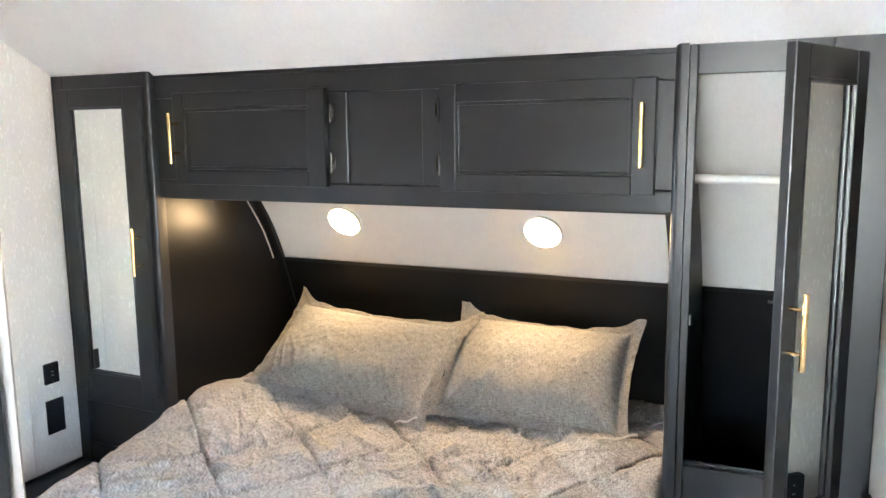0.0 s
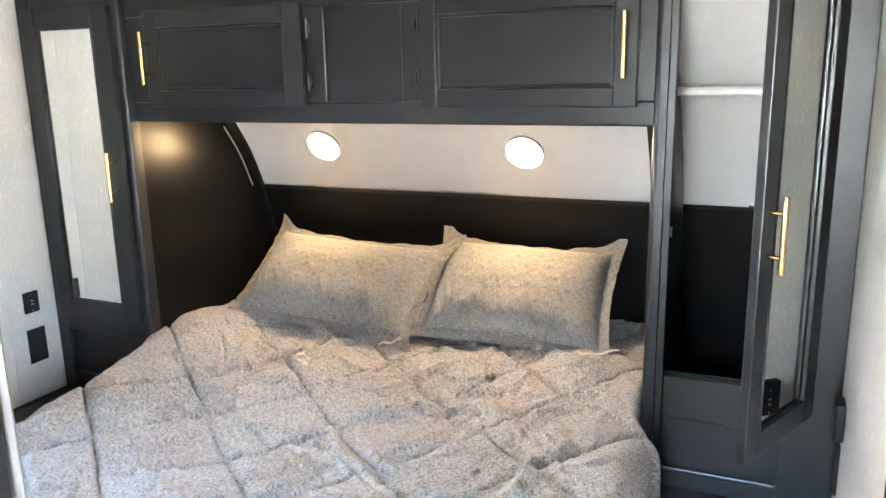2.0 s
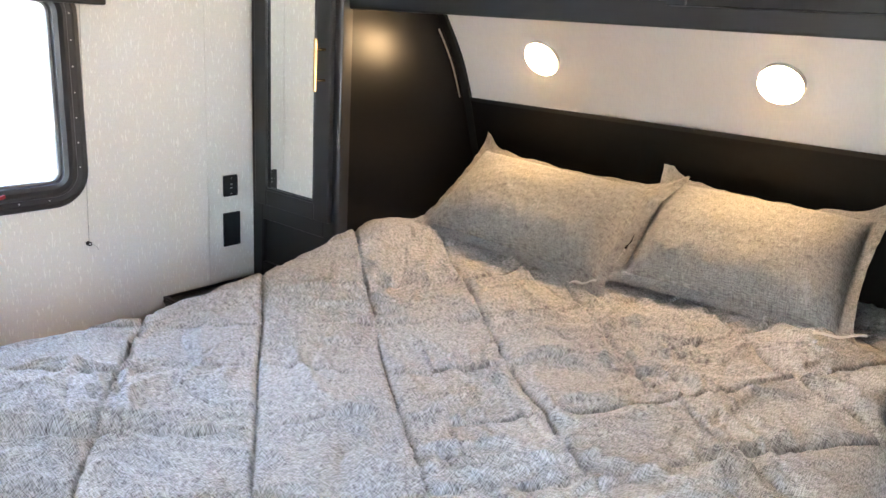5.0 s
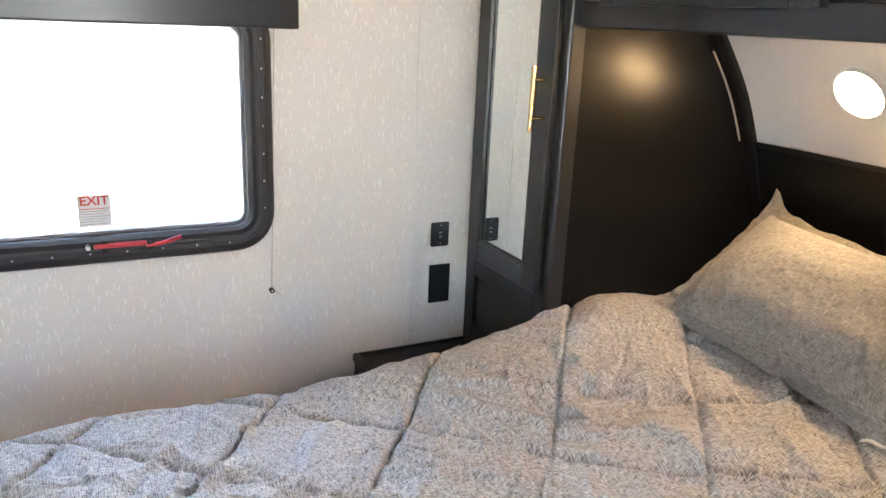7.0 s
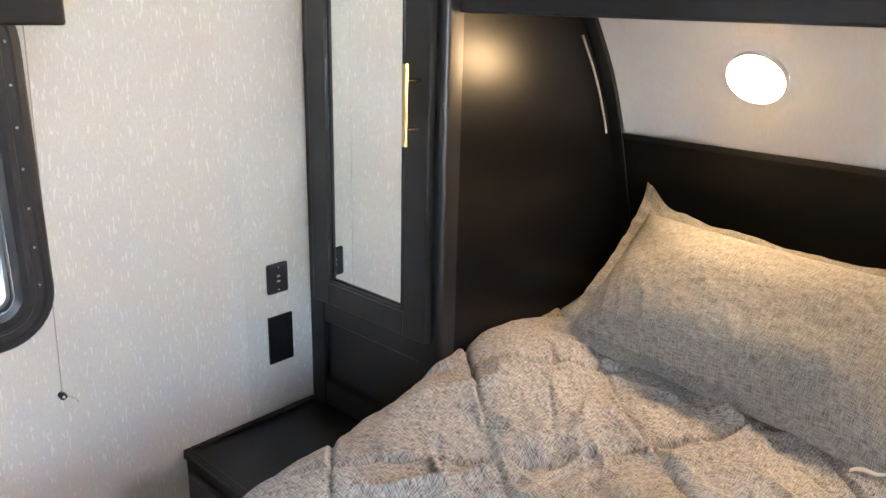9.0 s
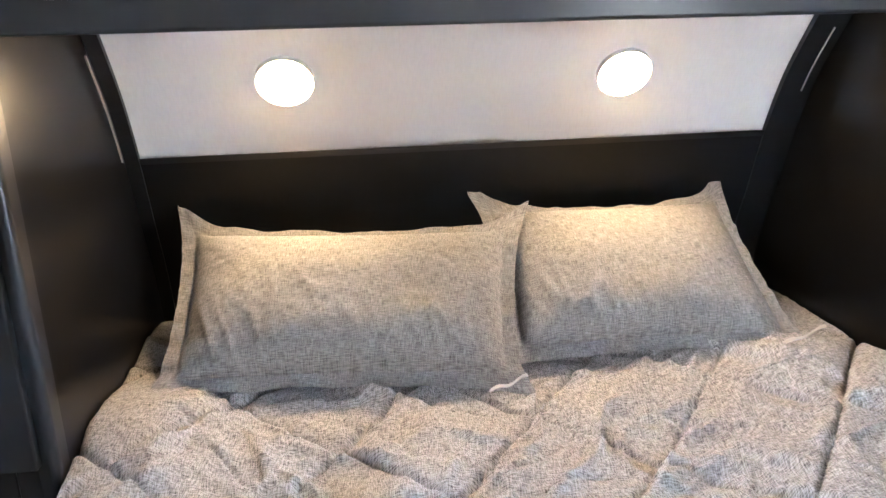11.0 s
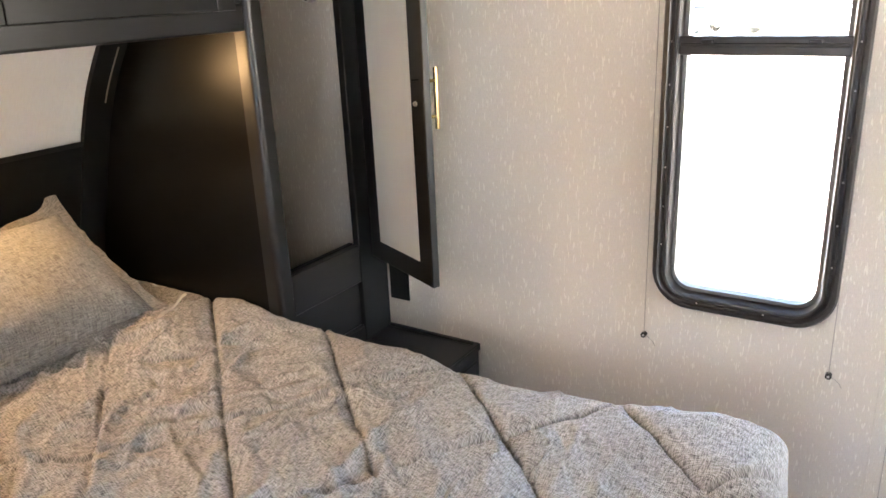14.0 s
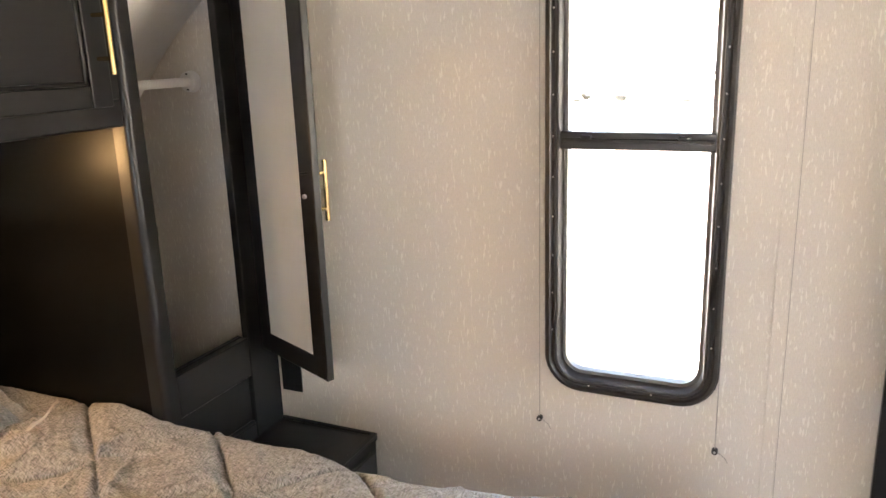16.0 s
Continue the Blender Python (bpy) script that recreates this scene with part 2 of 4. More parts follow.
def smoothstep(a, b, x):
    t = min(1, max(0, (x - a) / (b - a)))
    return t * t * (3 - 2 * t)

# ---- structure ----
WX = 1.18
NOSE = spline([(1.35, 2.0), (1.5, 1.966), (1.645, 1.906), (1.82, 1.808), (1.97, 1.70), (2.1, 1.59), (2.19, 1.495), (2.257, 1.417), (2.346, 1.296), (2.406, 1.177), (2.44, 1.09), (2.472, 1.0), (2.512, 0.9), (2.55, 0.75), (2.575, 0.5), (2.58, 0.0)], 4)


def nose_y(z):
    for (y0, z0), (y1, z1) in zip(NOSE, NOSE[1:]):
        if z1 <= z <= z0:
            return y0 + (y1 - y0) * (z0 - z) / max(1e-6, z0 - z1)
    return NOSE[-1][0]


def nose_normal(z):
    """Into the room."""
    dy, dz = nose_y(z + 0.03) - nose_y(z - 0.03), 0.06
    return Vector((0, -dz, dy)).normalized()


def nose_sheet(z_top, z_bot, x0, x1, inner, outer):
    """A slab that follows the curved front between two heights, from inner to outer off the curve."""
    zs = [z_top + (z_bot - z_top) * i / 28 for i in range(29)]
    pts = []
    for off in (inner, outer):
        row = []
        for z in zs:
            n = nose_normal(min(z, 1.94))
            row.append((nose_y(z) + n.y * off, z + n.z * off))
        pts.append(row)
    outline = pts[0] + pts[1][::-1]
    return prism(outline, "x", x0, x1)


single("floor", box(-1.22, 1.22, -1.4, 2.64, -0.06, 0.0), FLOOR, "dark vinyl plank floor of the bedroom", "floor", kind="structure")
cap = [(-1.4, 2.0)] + NOSE + [(2.66, 0.0), (2.66, 0.6), (2.635, 0.78), (2.58, 0.97), (2.46, 1.19), (2.32, 1.41), (2.15, 1.64), (1.86, 1.86), (1.4, 2.06), (-1.4, 2.06)]
single("ceiling", prism(cap, "x", -1.215, 1.215), VINYL, "white vinyl ceiling curving down into the front wall", "ceiling", kind="structure", smooth=True)


# outline of an unseen hall window, added to bring daylight from behind
HALL = (-1.15, -0.35, 0.95, 1.75)


def wall_with_hole(name, side, y0, y1, z0, z1, label):
    """A side wall with one opening through it; the east side also gets the added hall opening."""
    a, b = (side * WX, side * (WX + 0.045))
    xa, xb = min(a, b), max(a, b)
    h = HALL
    if side < 0:
        bm = box(xa, xb, -1.4, y0, -0.06, 2.06)
    else:
        bm = box(xa, xb, -1.4, h[0] + 0.05, -0.06, 2.06)
        box(xa, xb, h[1] - 0.05, y0, -0.06, 2.06, bm=bm)
        box(xa, xb, h[0] + 0.05, h[1] - 0.05, -0.06, h[2] + 0.05, bm=bm)
        box(xa, xb, h[0] + 0.05, h[1] - 0.05, h[3] - 0.05, 2.06, bm=bm)
    box(xa, xb, y1, 2.66, -0.06, 2.06, bm=bm)
    box(xa, xb, y0, y1, -0.06, z0, bm=bm)
    box(xa, xb, y0, y1, z1, 2.06, bm=bm)
    return single(name, bm, WALLPAPER, label, "wall", kind="structure")


# the exit window's unseen south end is widened to let in more daylight
LW = (0.38, 1.258, 0.86, 1.46)
RW = (0.681, 1.065, 0.784, 1.80)
wall_with_hole("wall_west", -1, LW[0] + 0.05, LW[1] - 0.05, LW[2] + 0.05, LW[3] - 0.05, "pale wallpapered side wall flecked with short light dashes")
wall_with_hole("wall_east", 1, RW[0] + 0.032, RW[1] - 0.032, RW[2] + 0.032, RW[3] - 0.032, "pale wallpapered side wall flecked with short light dashes")
# the opening in this unseen end wall is added to let daylight in
wh = box(-1.18, 0.52, -1.44, -1.4, -0.06, 2.06)
box(1.08, 1.18, -1.44, -1.4, -0.06, 2.06, bm=wh)
box(0.52, 1.08, -1.44, -1.4, -0.06, 0.75, bm=wh)
box(0.52, 1.08, -1.44, -1.4, 1.9, 2.06, bm=wh)
single("wall_hall", wh, WALLPAPER, "pale wall closing the hall, with an opening added for daylight", "wall", kind="structure")
# added window: sends daylight through the doorway onto bed and cabinets
w4 = thing("added_window_end", (0.80, -1.42, 0.75), "unseen dark-framed window added at the hall's end to let in daylight", "window", kind="structure")
for a, c, d, e in ((0.50, 1.10, 0.73, 0.78), (0.50, 1.10, 1.87, 1.92), (0.50, 0.55, 0.781, 1.869), (1.05, 1.10, 0.781, 1.869)):
    part("window_frame", box(a, c, -1.45, -1.388, d, e, 0.004), BRONZE, w4)
pb = bmesh.new()
pb.faces.new([pb.verts.new((x, -1.42, z)) for x, z in ((0.55, 0.78), (1.05, 0.78), (1.05, 1.87), (0.55, 1.87))])
part("pane", pb, GLASS, w4, "clear glass pane").visible_shadow = False
DX0, DX1, DZ = 0.727, 1.14, 1.93
pw = box(-1.18, DX0 - 0.012, 0.215, 0.265, 0, 2.0)
box(DX1 + 0.012, 1.18, 0.215, 0.265, 0, 2.0, bm=pw)
box(DX0 - 0.012, DX1 + 0.012, 0.215, 0.265, DZ + 0.012, 2.0, bm=pw)
single("wall_south", pw, WALLPAPER, "thin pale partition wall with the bedroom doorway", "wall", kind="structure")
dj = thing("doorway_1", (DX0, 0.24, 0), "dark doorway lining with a light edge strip", "doorway", kind="structure")
part("jamb", box(DX0 - 0.012, DX0, 0.205, 0.265, 0, DZ, 0.002), BLACK_V, dj)
part("jamb", box(DX1, DX1 + 0.012, 0.205, 0.278, 0, DZ, 0.002), BLACK_V, dj)
part("head_jamb", box(DX0 - 0.012, DX1 + 0.012, 0.205, 0.278, DZ, DZ + 0.012, 0.002), BLACK_H, dj)
part("edge_strip", box(DX0 - 0.03, DX0, 0.2655, 0.2715, 0, DZ, 0.003), JAMB, dj, "light grey edge strip")
part("casing", box(DX1 + 0.013, 1.178, 0.2785, 0.378, 0, DZ + 0.06, 0.004), BLACK_V, dj)
part("casing", box(DX0 - 0.07, DX0 - 0.002, 0.195, 0.2145, 0, DZ + 0.06, 0.004), BLACK_V, dj)

# vertical joint strips of the wall panels
for sx, y, w in ((1, 0.573, 0.028), (-1, 1.655, 0.02)):
    bm = box(sx * WX - 0.0011, sx * WX + 0.0011, y - w / 2, y + w / 2, 0.02, 1.985 if y < 1.3 else 1.78, 0.0008)
    single("trim", bm, WALLPAPER, "flat wallpapered joint strip on the wall", "trim", "wall joint strips", "structure")

single("trim", box(WX - 0.0012, WX + 0.001, 0.5565, 0.5580, 0.02, 1.985), CORD, "fine dark seam line between two wall panels", "trim", "wall joint strips", "structure")

# ---- windows ----
def window(name, side, rect, radius, profile, glass_inset, label):
    u0, u1, v0, v1 = rect

    def place(u, v, d):
        return (side * (WX - d), u, v)

    w = thing(name, (side * WX, (u0 + u1) / 2, v0), label, "window", kind="structure")
    f = part("window_frame", ring(u0, u1, v0, v1, radius, profile, place), BRONZE, w, "", True, 30)
    g0 = glass_inset
    part("gasket", ring(u0, u1, v0, v1, radius, ((g0 - 0.006, -0.012), (g0 - 0.004, -0.008), (g0 + 0.004, -0.008), (g0 + 0.006, -0.03)), place), GASKET, w, "grey rubber gasket", True)
    return w, f, place


def pane(place, w, u0, u1, v0, v1, d):
    b = bmesh.new()
    b.faces.new([b.verts.new(place(u, v, d)) for u, v in ((u0, v0), (u1, v0), (u1, v1), (u0, v1))])
    ob = part("pane", b, GLASS, w, "clear glass pane")
    ob.visible_shadow = False
    return ob


def screw(p, side, w, r=0.0026):
    part("screw", ball(p, r, 0.5, 8, Matrix.Rotation(radians(90), 4, "Y")), STEEL, w, "small steel screw", True)


w1, f1, pl = window("window_1", -1, LW, 0.095, ((0, -0.002), (0, 0.014), (0.004, 0.019), (0.014, 0.021), (0.018, 0.017), (0.030, 0.017), (0.034, 0.022), (0.042, 0.022), (0.050, 0.010), (0.062, 0.006), (0.068, -0.04)), 0.066, "dark-framed emergency exit window with rounded corners")
pane(pl, w1, LW[0] + 0.05, LW[1] - 0.05, LW[2] + 0.05, LW[3] - 0.05, -0.022)
for i in range(7):
    screw((-WX + 0.018, LW[1] - 0.024, 0.965 + i * 0.067), -1, w1)
for i in range(8):
    screw((-WX + 0.018, 0.60 + i * 0.078, LW[2] + 0.024), -1, w1)
# red release lever along the sill
lv = part("release_lever", box(-WX + 0.024, -WX + 0.032, 0.842, 0.955, 0.898, 0.910, 0.003, 2), RED, w1, "red plastic release lever")
part("lever_tip", prism([(0.952, 0.899), (0.99, 0.905), (1.032, 0.917), (1.032, 0.908), (0.985, 0.896), (0.952, 0.894)], "x", -WX + 0.024, -WX + 0.033, 0.0012), RED, w1, "red plastic lever tip")
part("lever_pin", rod((-WX + 0.016, 0.83, 0.903), (-WX + 0.036, 0.83, 0.903), 0.005), STEEL, w1, "steel pin", True)
part("lever_bracket", box(-WX + 0.020, -WX + 0.030, 0.958, 0.972, 0.885, 0.915, 0.002), PLASTIC, w1)
part("lever_bracket", box(-WX + 0.020, -WX + 0.030, 0.858, 0.872, 0.885, 0.915, 0.002), PLASTIC, w1)
# exit sticker on the pane
st = thing("exit_sticker", (-WX - 0.019, 0.852, 0.937), "white exit sticker with red letters on the window pane", "sticker")
part("paper", box(-WX - 0.0200, -WX - 0.0192, 0.817, 0.888, 0.937, 1.013), PAPER, st)


def lettering(text, size, m, mat, parent, label):
    cu = bpy.data.curves.new("lettering", "FONT")
    cu.body, cu.size, cu.extrude, cu.offset = text, size, 0.0002, size * 0.02
    cu.align_x, cu.align_y = "CENTER", "CENTER"
    tmp = bpy.data.objects.new("tmp", cu)
    me = bpy.data.meshes.new_from_object(tmp)
    bpy.data.objects.remove(tmp)
    bm = bmesh.new()
    bm.from_mesh(me)
    bpy.data.meshes.remove(me)
    bm.transform(m)
    return part("lettering", bm, mat, parent, label)


lettering("EXIT", 0.030, Matrix(((0, 0, 1, -WX - 0.0186), (1, 0, 0, 0.8525), (0, 1, 0, 0.999), (0, 0, 0, 1))), INK_RED, st, "red capital letters")
for k in range(7):
    part("text_line", box(-WX - 0.0191, -WX - 0.0187, 0.822, 0.884 - (k % 3) * 0.006, 0.980 - k * 0.006, 0.9815 - k * 0.006), INK_RED if k == 0 else INK, st)

w2, f2, pr = window("window_2", 1, RW, 0.085, ((0, -0.002), (0, 0.012), (0.004, 0.018), (0.012, 0.020), (0.016, 0.015), (0.022, 0.015), (0.026, 0.019), (0.031, 0.017), (0.036, 0.002), (0.040, -0.04)), 0.041, "tall dark-framed window with rounded corners and a cross bar")
pane(pr, w2, RW[0] + 0.03, RW[1] - 0.03, 1.36, RW[3] - 0.03, -0.018)
pane(pr, w2, RW[0] + 0.03, RW[1] - 0.03, RW[2] + 0.03, 1.352, -0.026)
part("cross_bar", box(WX - 0.010, WX + 0.028, RW[0] + 0.030, RW[1] - 0.030, 1.342, 1.380, 0.003, 2), BRONZE, w2)
part("cross_bar_lip", box(WX - 0.016, WX - 0.0095, RW[0] + 0.036, RW[1] - 0.036, 1.359, 1.367, 0.002), BRONZE, w2)
for y in (0.775, 0.975):
    part("catch", box(WX - 0.022, WX - 0.010, y - 0.012, y + 0.012, 1.366, 1.374, 0.002), PLASTIC, w2)
for i in range(10):
    for y in (RW[0] + 0.019, RW[1] - 0.019):
        screw((WX - 0.016, y, 0.93 + i * 0.088), 1, w2, 0.0022)
for y in (0.82, 0.96):
    screw((WX - 0.016, y, RW[2] + 0.019), 1, w2, 0.0022)

# added hall window, out of view, that lights the bed through the doorway
w3, f3, p3 = window("added_window_side", 1, HALL, 0.095, ((0, -0.002), (0, 0.014), (0.014, 0.021), (0.042, 0.022), (0.062, 0.006), (0.068, -0.04)), 0.066, "unseen dark-framed window added in the hall's side wall to let in daylight")
pane(p3, w3, HALL[0] + 0.05, HALL[1] - 0.05, HALL[2] + 0.05, HALL[3] - 0.05, -0.022)

# padded valance over the exit window
va = thing("valance", (-1.15, 0.88, 1.392), "dark padded box valance above the exit window", "valance")
part("valance_board", box(-1.135, -1.118, 0.33, 1.314, 1.392, 1.575, 0.005, 3), BLACK_H, va)
part("valance_end", box(-1.179, -1.1355, 1.298, 1.314, 1.392, 1.575, 0.003, 2), BLACK_V, va)
part("valance_end", box(-1.179, -1.1355, 0.33, 0.346, 1.392, 1.575, 0.003, 2), BLACK_V, va)
part("valance_top", box(-1.179, -1.1355, 0.347, 1.297, 1.56, 1.575, 0.002), BLACK_H, va)


def blind_cord(side, y, z0, z1, lean):
    c = thing("blind_cord", (side * WX, y, z0), "thin grey blind cord held by a button on the wall", "cord", "blind cords")
    x = side * (WX - 0.006)
    part("cord", rod((x, y, z0), (x, y + lean, z1), 0.0011, 6), CORD, c, "", True)
    part("button", rod((side * (WX - 0.012), y, z0), (side * WX, y, z0), 0.0065, 14), PLASTIC, c, "black plastic button", True)
    part("button_eye", rod((side * (WX - 0.0135), y, z0), (side * (WX - 0.0115), y, z0), 0.0028, 10), STEEL, c, "steel eye", True)
    tail = [(0, 0), (0.012, -0.006), (0.022, -0.014), (0.027, -0.024)]
    bm = bmesh.new()
    for (a, b), (d, e) in zip(tail, tail[1:]):
        rod((x, y + a * (1 if side < 0 else -1), z0 + b), (x, y + d * (1 if side < 0 else -1), z0 + e), 0.0009, 5, bm)
    part("cord_tail", bm, CORD, c, "", True)


blind_cord(-1, 1.249, 0.742, 1.40, 0.02)
blind_cord(1, 1.079, 0.696, 1.96, 0.0)
blind_cord(1, 0.681, 0.688, 1.96, 0.0)


# ---- wall plates ----
def plate_usb(side, y, z, th=0.010, hw=0.0275, h=0.070):
    c = thing("usb_plate", (side * WX, y, z), "black charging socket plate with two small ports", "socket", "charging sockets")
    a, b = sorted((side * WX, side * (WX - th)))
    part("cover", box(a, b, y - hw, y + hw, z, z + h, 0.005, 3), PLASTIC, c)
    q, r = sorted((side * (WX - th + 0.0005), side * (WX - th - 0.0012)))
    for dz in (0.029, 0.041):
        part("port", box(q, r, y - 0.004, y + 0.004, z + dz - 0.0022, z + dz + 0.0022), SOCKET, c, "grey metal port")
    for dz in (0.009, 0.061):
        part("screw", ball((side * (WX - th), y, z + dz), 0.0022, 0.6, 8), STEEL, c, "small screw", True)


def plate_outlet(side, y, z):
    c = thing("outlet_plate", (side * WX, y, z), "black rectangular outlet cover on the wall", "outlet", "outlet covers")
    a, b = sorted((side * WX, side * (WX - 0.006)))
    part("cover", box(a, b, y - 0.0325, y + 0.0325, z, z + 0.114, 0.002, 2), PLASTIC, c)


plate_usb(-1, 1.7265, 0.815)
plate_outlet(-1, 1.731, 0.646)
plate_usb(1, 1.757, 0.788, 0.020, 0.030, 0.082)
plate_outlet(1, 1.796, 0.648)


# ---- cabinets ----
def frame_door(parent, x0, x1, z0, z1, yf, th, inner, mat_panel, m=None, name="door", panel_label="", bead=True):
    """A door of two stiles, two rails and a set-back panel; its front lies at yf. m turns it."""
    ix0, ix1, iz0, iz1 = inner
    core = box(x0 + 0.006, x1 - 0.006, yf + th * 0.75, yf + th, z0 + 0.006, z1 - 0.006, 0.0, 1, m)
    d = part(name, core, BLACK_V, parent)
    for a, b in ((x0, ix0), (ix1, x1)):
        part("stile", box(a, b, yf, yf + th * 0.99, z0, z1, 0.003, 2, m), BLACK_V, d)
    for a, b in ((z0, iz0), (iz1, z1)):
        part("rail", box(ix0 + 0.0003, ix1 - 0.0003, yf + 0.0008, yf + th * 0.98, a, b, 0.003, 2, m), BLACK_H, d)
    part("panel", box(ix0 - 0.004, ix1 + 0.004, yf + 0.009, yf + th * 0.8, iz0 - 0.004, iz1 + 0.004, 0.0, 1, m), mat_panel, d, panel_label)
    if bead:
        w = 0.009
        bm = box(ix0, ix0 + w, yf + 0.004, yf + 0.012, iz0, iz1, 0.003, 2, m)
        box(ix1 - w, ix1, yf + 0.004, yf + 0.012, iz0, iz1, 0.003, 2, m, bm)
        box(ix0 + w, ix1 - w, yf + 0.004, yf + 0.012, iz0, iz0 + w, 0.003, 2, m, bm)
        box(ix0 + w, ix1 - w, yf + 0.004, yf + 0.012, iz1 - w, iz1, 0.003, 2, m, bm)
        part("bead", bm, BLACK_H, d)
    return d


def bar_handle(parent, x, y, z0, z1, m=None, off=0.036):
    """An upright brass bar on two pins, standing off the surface at y."""
    h = rod((x, y - off, z0), (x, y - off, z1), 0.0058, 16)
    if m:
        h.transform(m)
    h = part("handle", h, BRASS, parent, "brushed brass bar handle", True)
    for z in (z0 + 0.03, z1 - 0.03):
        b = rod((x, y - off, z), (x, y, z), 0.0042, 12)
        if m:
            b.transform(m)
        part("handle_pin", b, BRASS, parent, "brass pin", True)


def hinge(parent, x, z, y, side=1):
    """A wrap-round hinge: a knuckle, two leaf tabs and a bowed outer loop."""
    bm = rod((x, y, z - 0.026), (x, y, z + 0.026), 0.0036, 10)
    box(min(x, x + side * 0.012), max(x, x + side * 0.012), y + 0.003, y + 0.007, z - 0.020, z + 0.020, 0.001, 1, None, bm)
    loop = [(x + side * 0.009 * math.sin(math.pi * k / 8), z - 0.030 + 0.060 * k / 8) for k in range(9)]
    for (a, c), (d, e) in zip(loop, loop[1:]):
        rod((a, y - 0.001, c), (d, y - 0.001, e), 0.0018, 6, bm)
    part("hinge", bm, HINGE, parent, "small dark metal hinge", True)


# overhead cabinet
CX0, CX1 = -0.768, 0.764
oc = thing("overhead_cabinet", (0, 1.95, 1.42), "black wooden overhead cabinet with two framed doors and brass handles", "cabinet")
FY = 1.846
part("body", prism([(FY + 0.016, 1.4265), (2.21, 1.4265), (2.06, 1.60), (1.90, 1.745), (FY + 0.016, 1.766)], "x", CX0 + 0.002, CX1 - 0.002), SATIN, oc)
part("top_rail", box(CX0, CX1, FY, FY + 0.0155, 1.7235, 1.790, 0.002), BLACK_H, oc)
part("bottom_rail", box(CX0, CX1, FY, FY + 0.0155, 1.424, 1.4805, 0.006, 3), BLACK_H, oc)
for a, b in ((CX0, -0.640), (-0.205, -0.093), (0.130, 0.240), (0.660, CX1)):
    part("stile", box(a, b, FY + 0.0005, FY + 0.0155, 1.4808, 1.7232, 0.002), BLACK_V, oc)
part("crown_strip", box(CX0, CX1, FY - 0.006, FY - 0.0003, 1.780, 1.7915, 0.002), BLACK_H, oc)
part("centre_panel", box(-0.0927, 0.1297, FY + 0.009, FY + 0.0153, 1.4810, 1.7230), BLACK_V, oc)
ld = frame_door(oc, -0.682, -0.150, 1.470, 1.737, FY - 0.0215, 0.021, (-0.640, -0.206, 1.514, 1.690), BLACK_H)
bar_handle(ld, -0.662, FY - 0.0215, 1.532, 1.678)
rd = frame_door(oc, 0.190, 0.717, 1.468, 1.731, FY - 0.0215, 0.021, (0.233, 0.666, 1.512, 1.688), BLACK_H)
bar_handle(rd, 0.692, FY - 0.0215, 1.532, 1.674)
for z in (1.536, 1.670):
    hinge(oc, -0.141, z, FY - 0.008, 1)
    hinge(oc, 0.181, z, FY - 0.008, -1)


def rounded_post(x, y0, z0, z1, r, side):
    """A post with one round outer corner, at x, front y0."""
    pts = [(x - side * 0.030, y0), (x - side * r, y0)]
    for i in range(7):
        a = radians(90 * i / 6)
        pts.append((x - side * r + side * r * math.sin(a), y0 + r - r * math.cos(a)))
    pts += [(x, y0 + 0.045), (x - side * 0.030, y0 + 0.045)]
    return prism(pts, "z", z0, z1)


def side_panel(x0, x1, z0, z1, y0):
    """The wardrobe's side: a board cut to the curve of the front."""
    zs = [z1 + (z0 - z1) * i / 20 for i in range(21)]
    return prism([(y0, z1), *[(nose_y(z) - 0.004, z) for z in zs], (y0, z0)], "x", x0, x1)


def wardrobe(side, label, yf):
    """A narrow wardrobe against a side wall; side -1 or 1."""
    inner = -0.765 if side < 0 else 0.752
    w = thing("wardrobe", (side * 0.98, 2.1, 0), label, "wardrobe", "wardrobes beside the bed")
    a, b = sorted((inner, inner + side * 0.016))
    part("side_panel", side_panel(a, b, 0.02, 1.772, yf + 0.041), SATIN, w, "black satin side panel")
    part("corner_post", rounded_post(inner, yf - 0.004, 0.02, 1.803, 0.014, -side), BLACK_V, w, "", True, 50)
    return w


YF = 1.819
wl = wardrobe(-1, "narrow black wardrobe with a closed mirror door and brass handle", YF)
xw, xi = -1.1795, -0.7955
part("stile", box(xw, xw + 0.05, YF, YF + 0.022, 0.50, 1.803, 0.002), BLACK_V, wl)
part("stile", box(xi - 0.035, xi, YF, YF + 0.022, 0.50, 1.803, 0.002), BLACK_V, wl)
for a, b in ((1.73, 1.803), (0.735, 0.80), (0.52, 0.585)):
    part("rail", box(xw + 0.0503, xi - 0.0353, YF + 0.0005, YF + 0.0215, a, b, 0.002), BLACK_H, wl)
part("lower_panel", box(xw + 0.046, xi - 0.031, YF + 0.014, YF + 0.020, 0.58, 0.74), BLACK_V, wl)
part("back_board", box(xw, xi, YF + 0.023, YF + 0.03, 0.02, 1.79), MATT, wl)
wd = frame_door(wl, -1.140, -0.788, 0.792, 1.760, YF - 0.0205, 0.020, (-1.084, -0.854, 0.848, 1.700), MIRROR, None, "door", "silver mirror glass", False)
bm = bmesh.new()
for a, b, c, d in ((-1.088, -1.080, 0.844, 1.704), (-0.858, -0.850, 0.844, 1.704), (-1.080, -0.858, 0.844, 0.852), (-1.080, -0.858, 1.696, 1.704)):
    box(a, b, YF - 0.0225, YF - 0.0125, c, d, 0.002, 1, None, bm)
part("mirror_bead", bm, BLACK_V, wd)
bar_handle(wd, -0.812, YF - 0.0205, 1.190, 1.337)

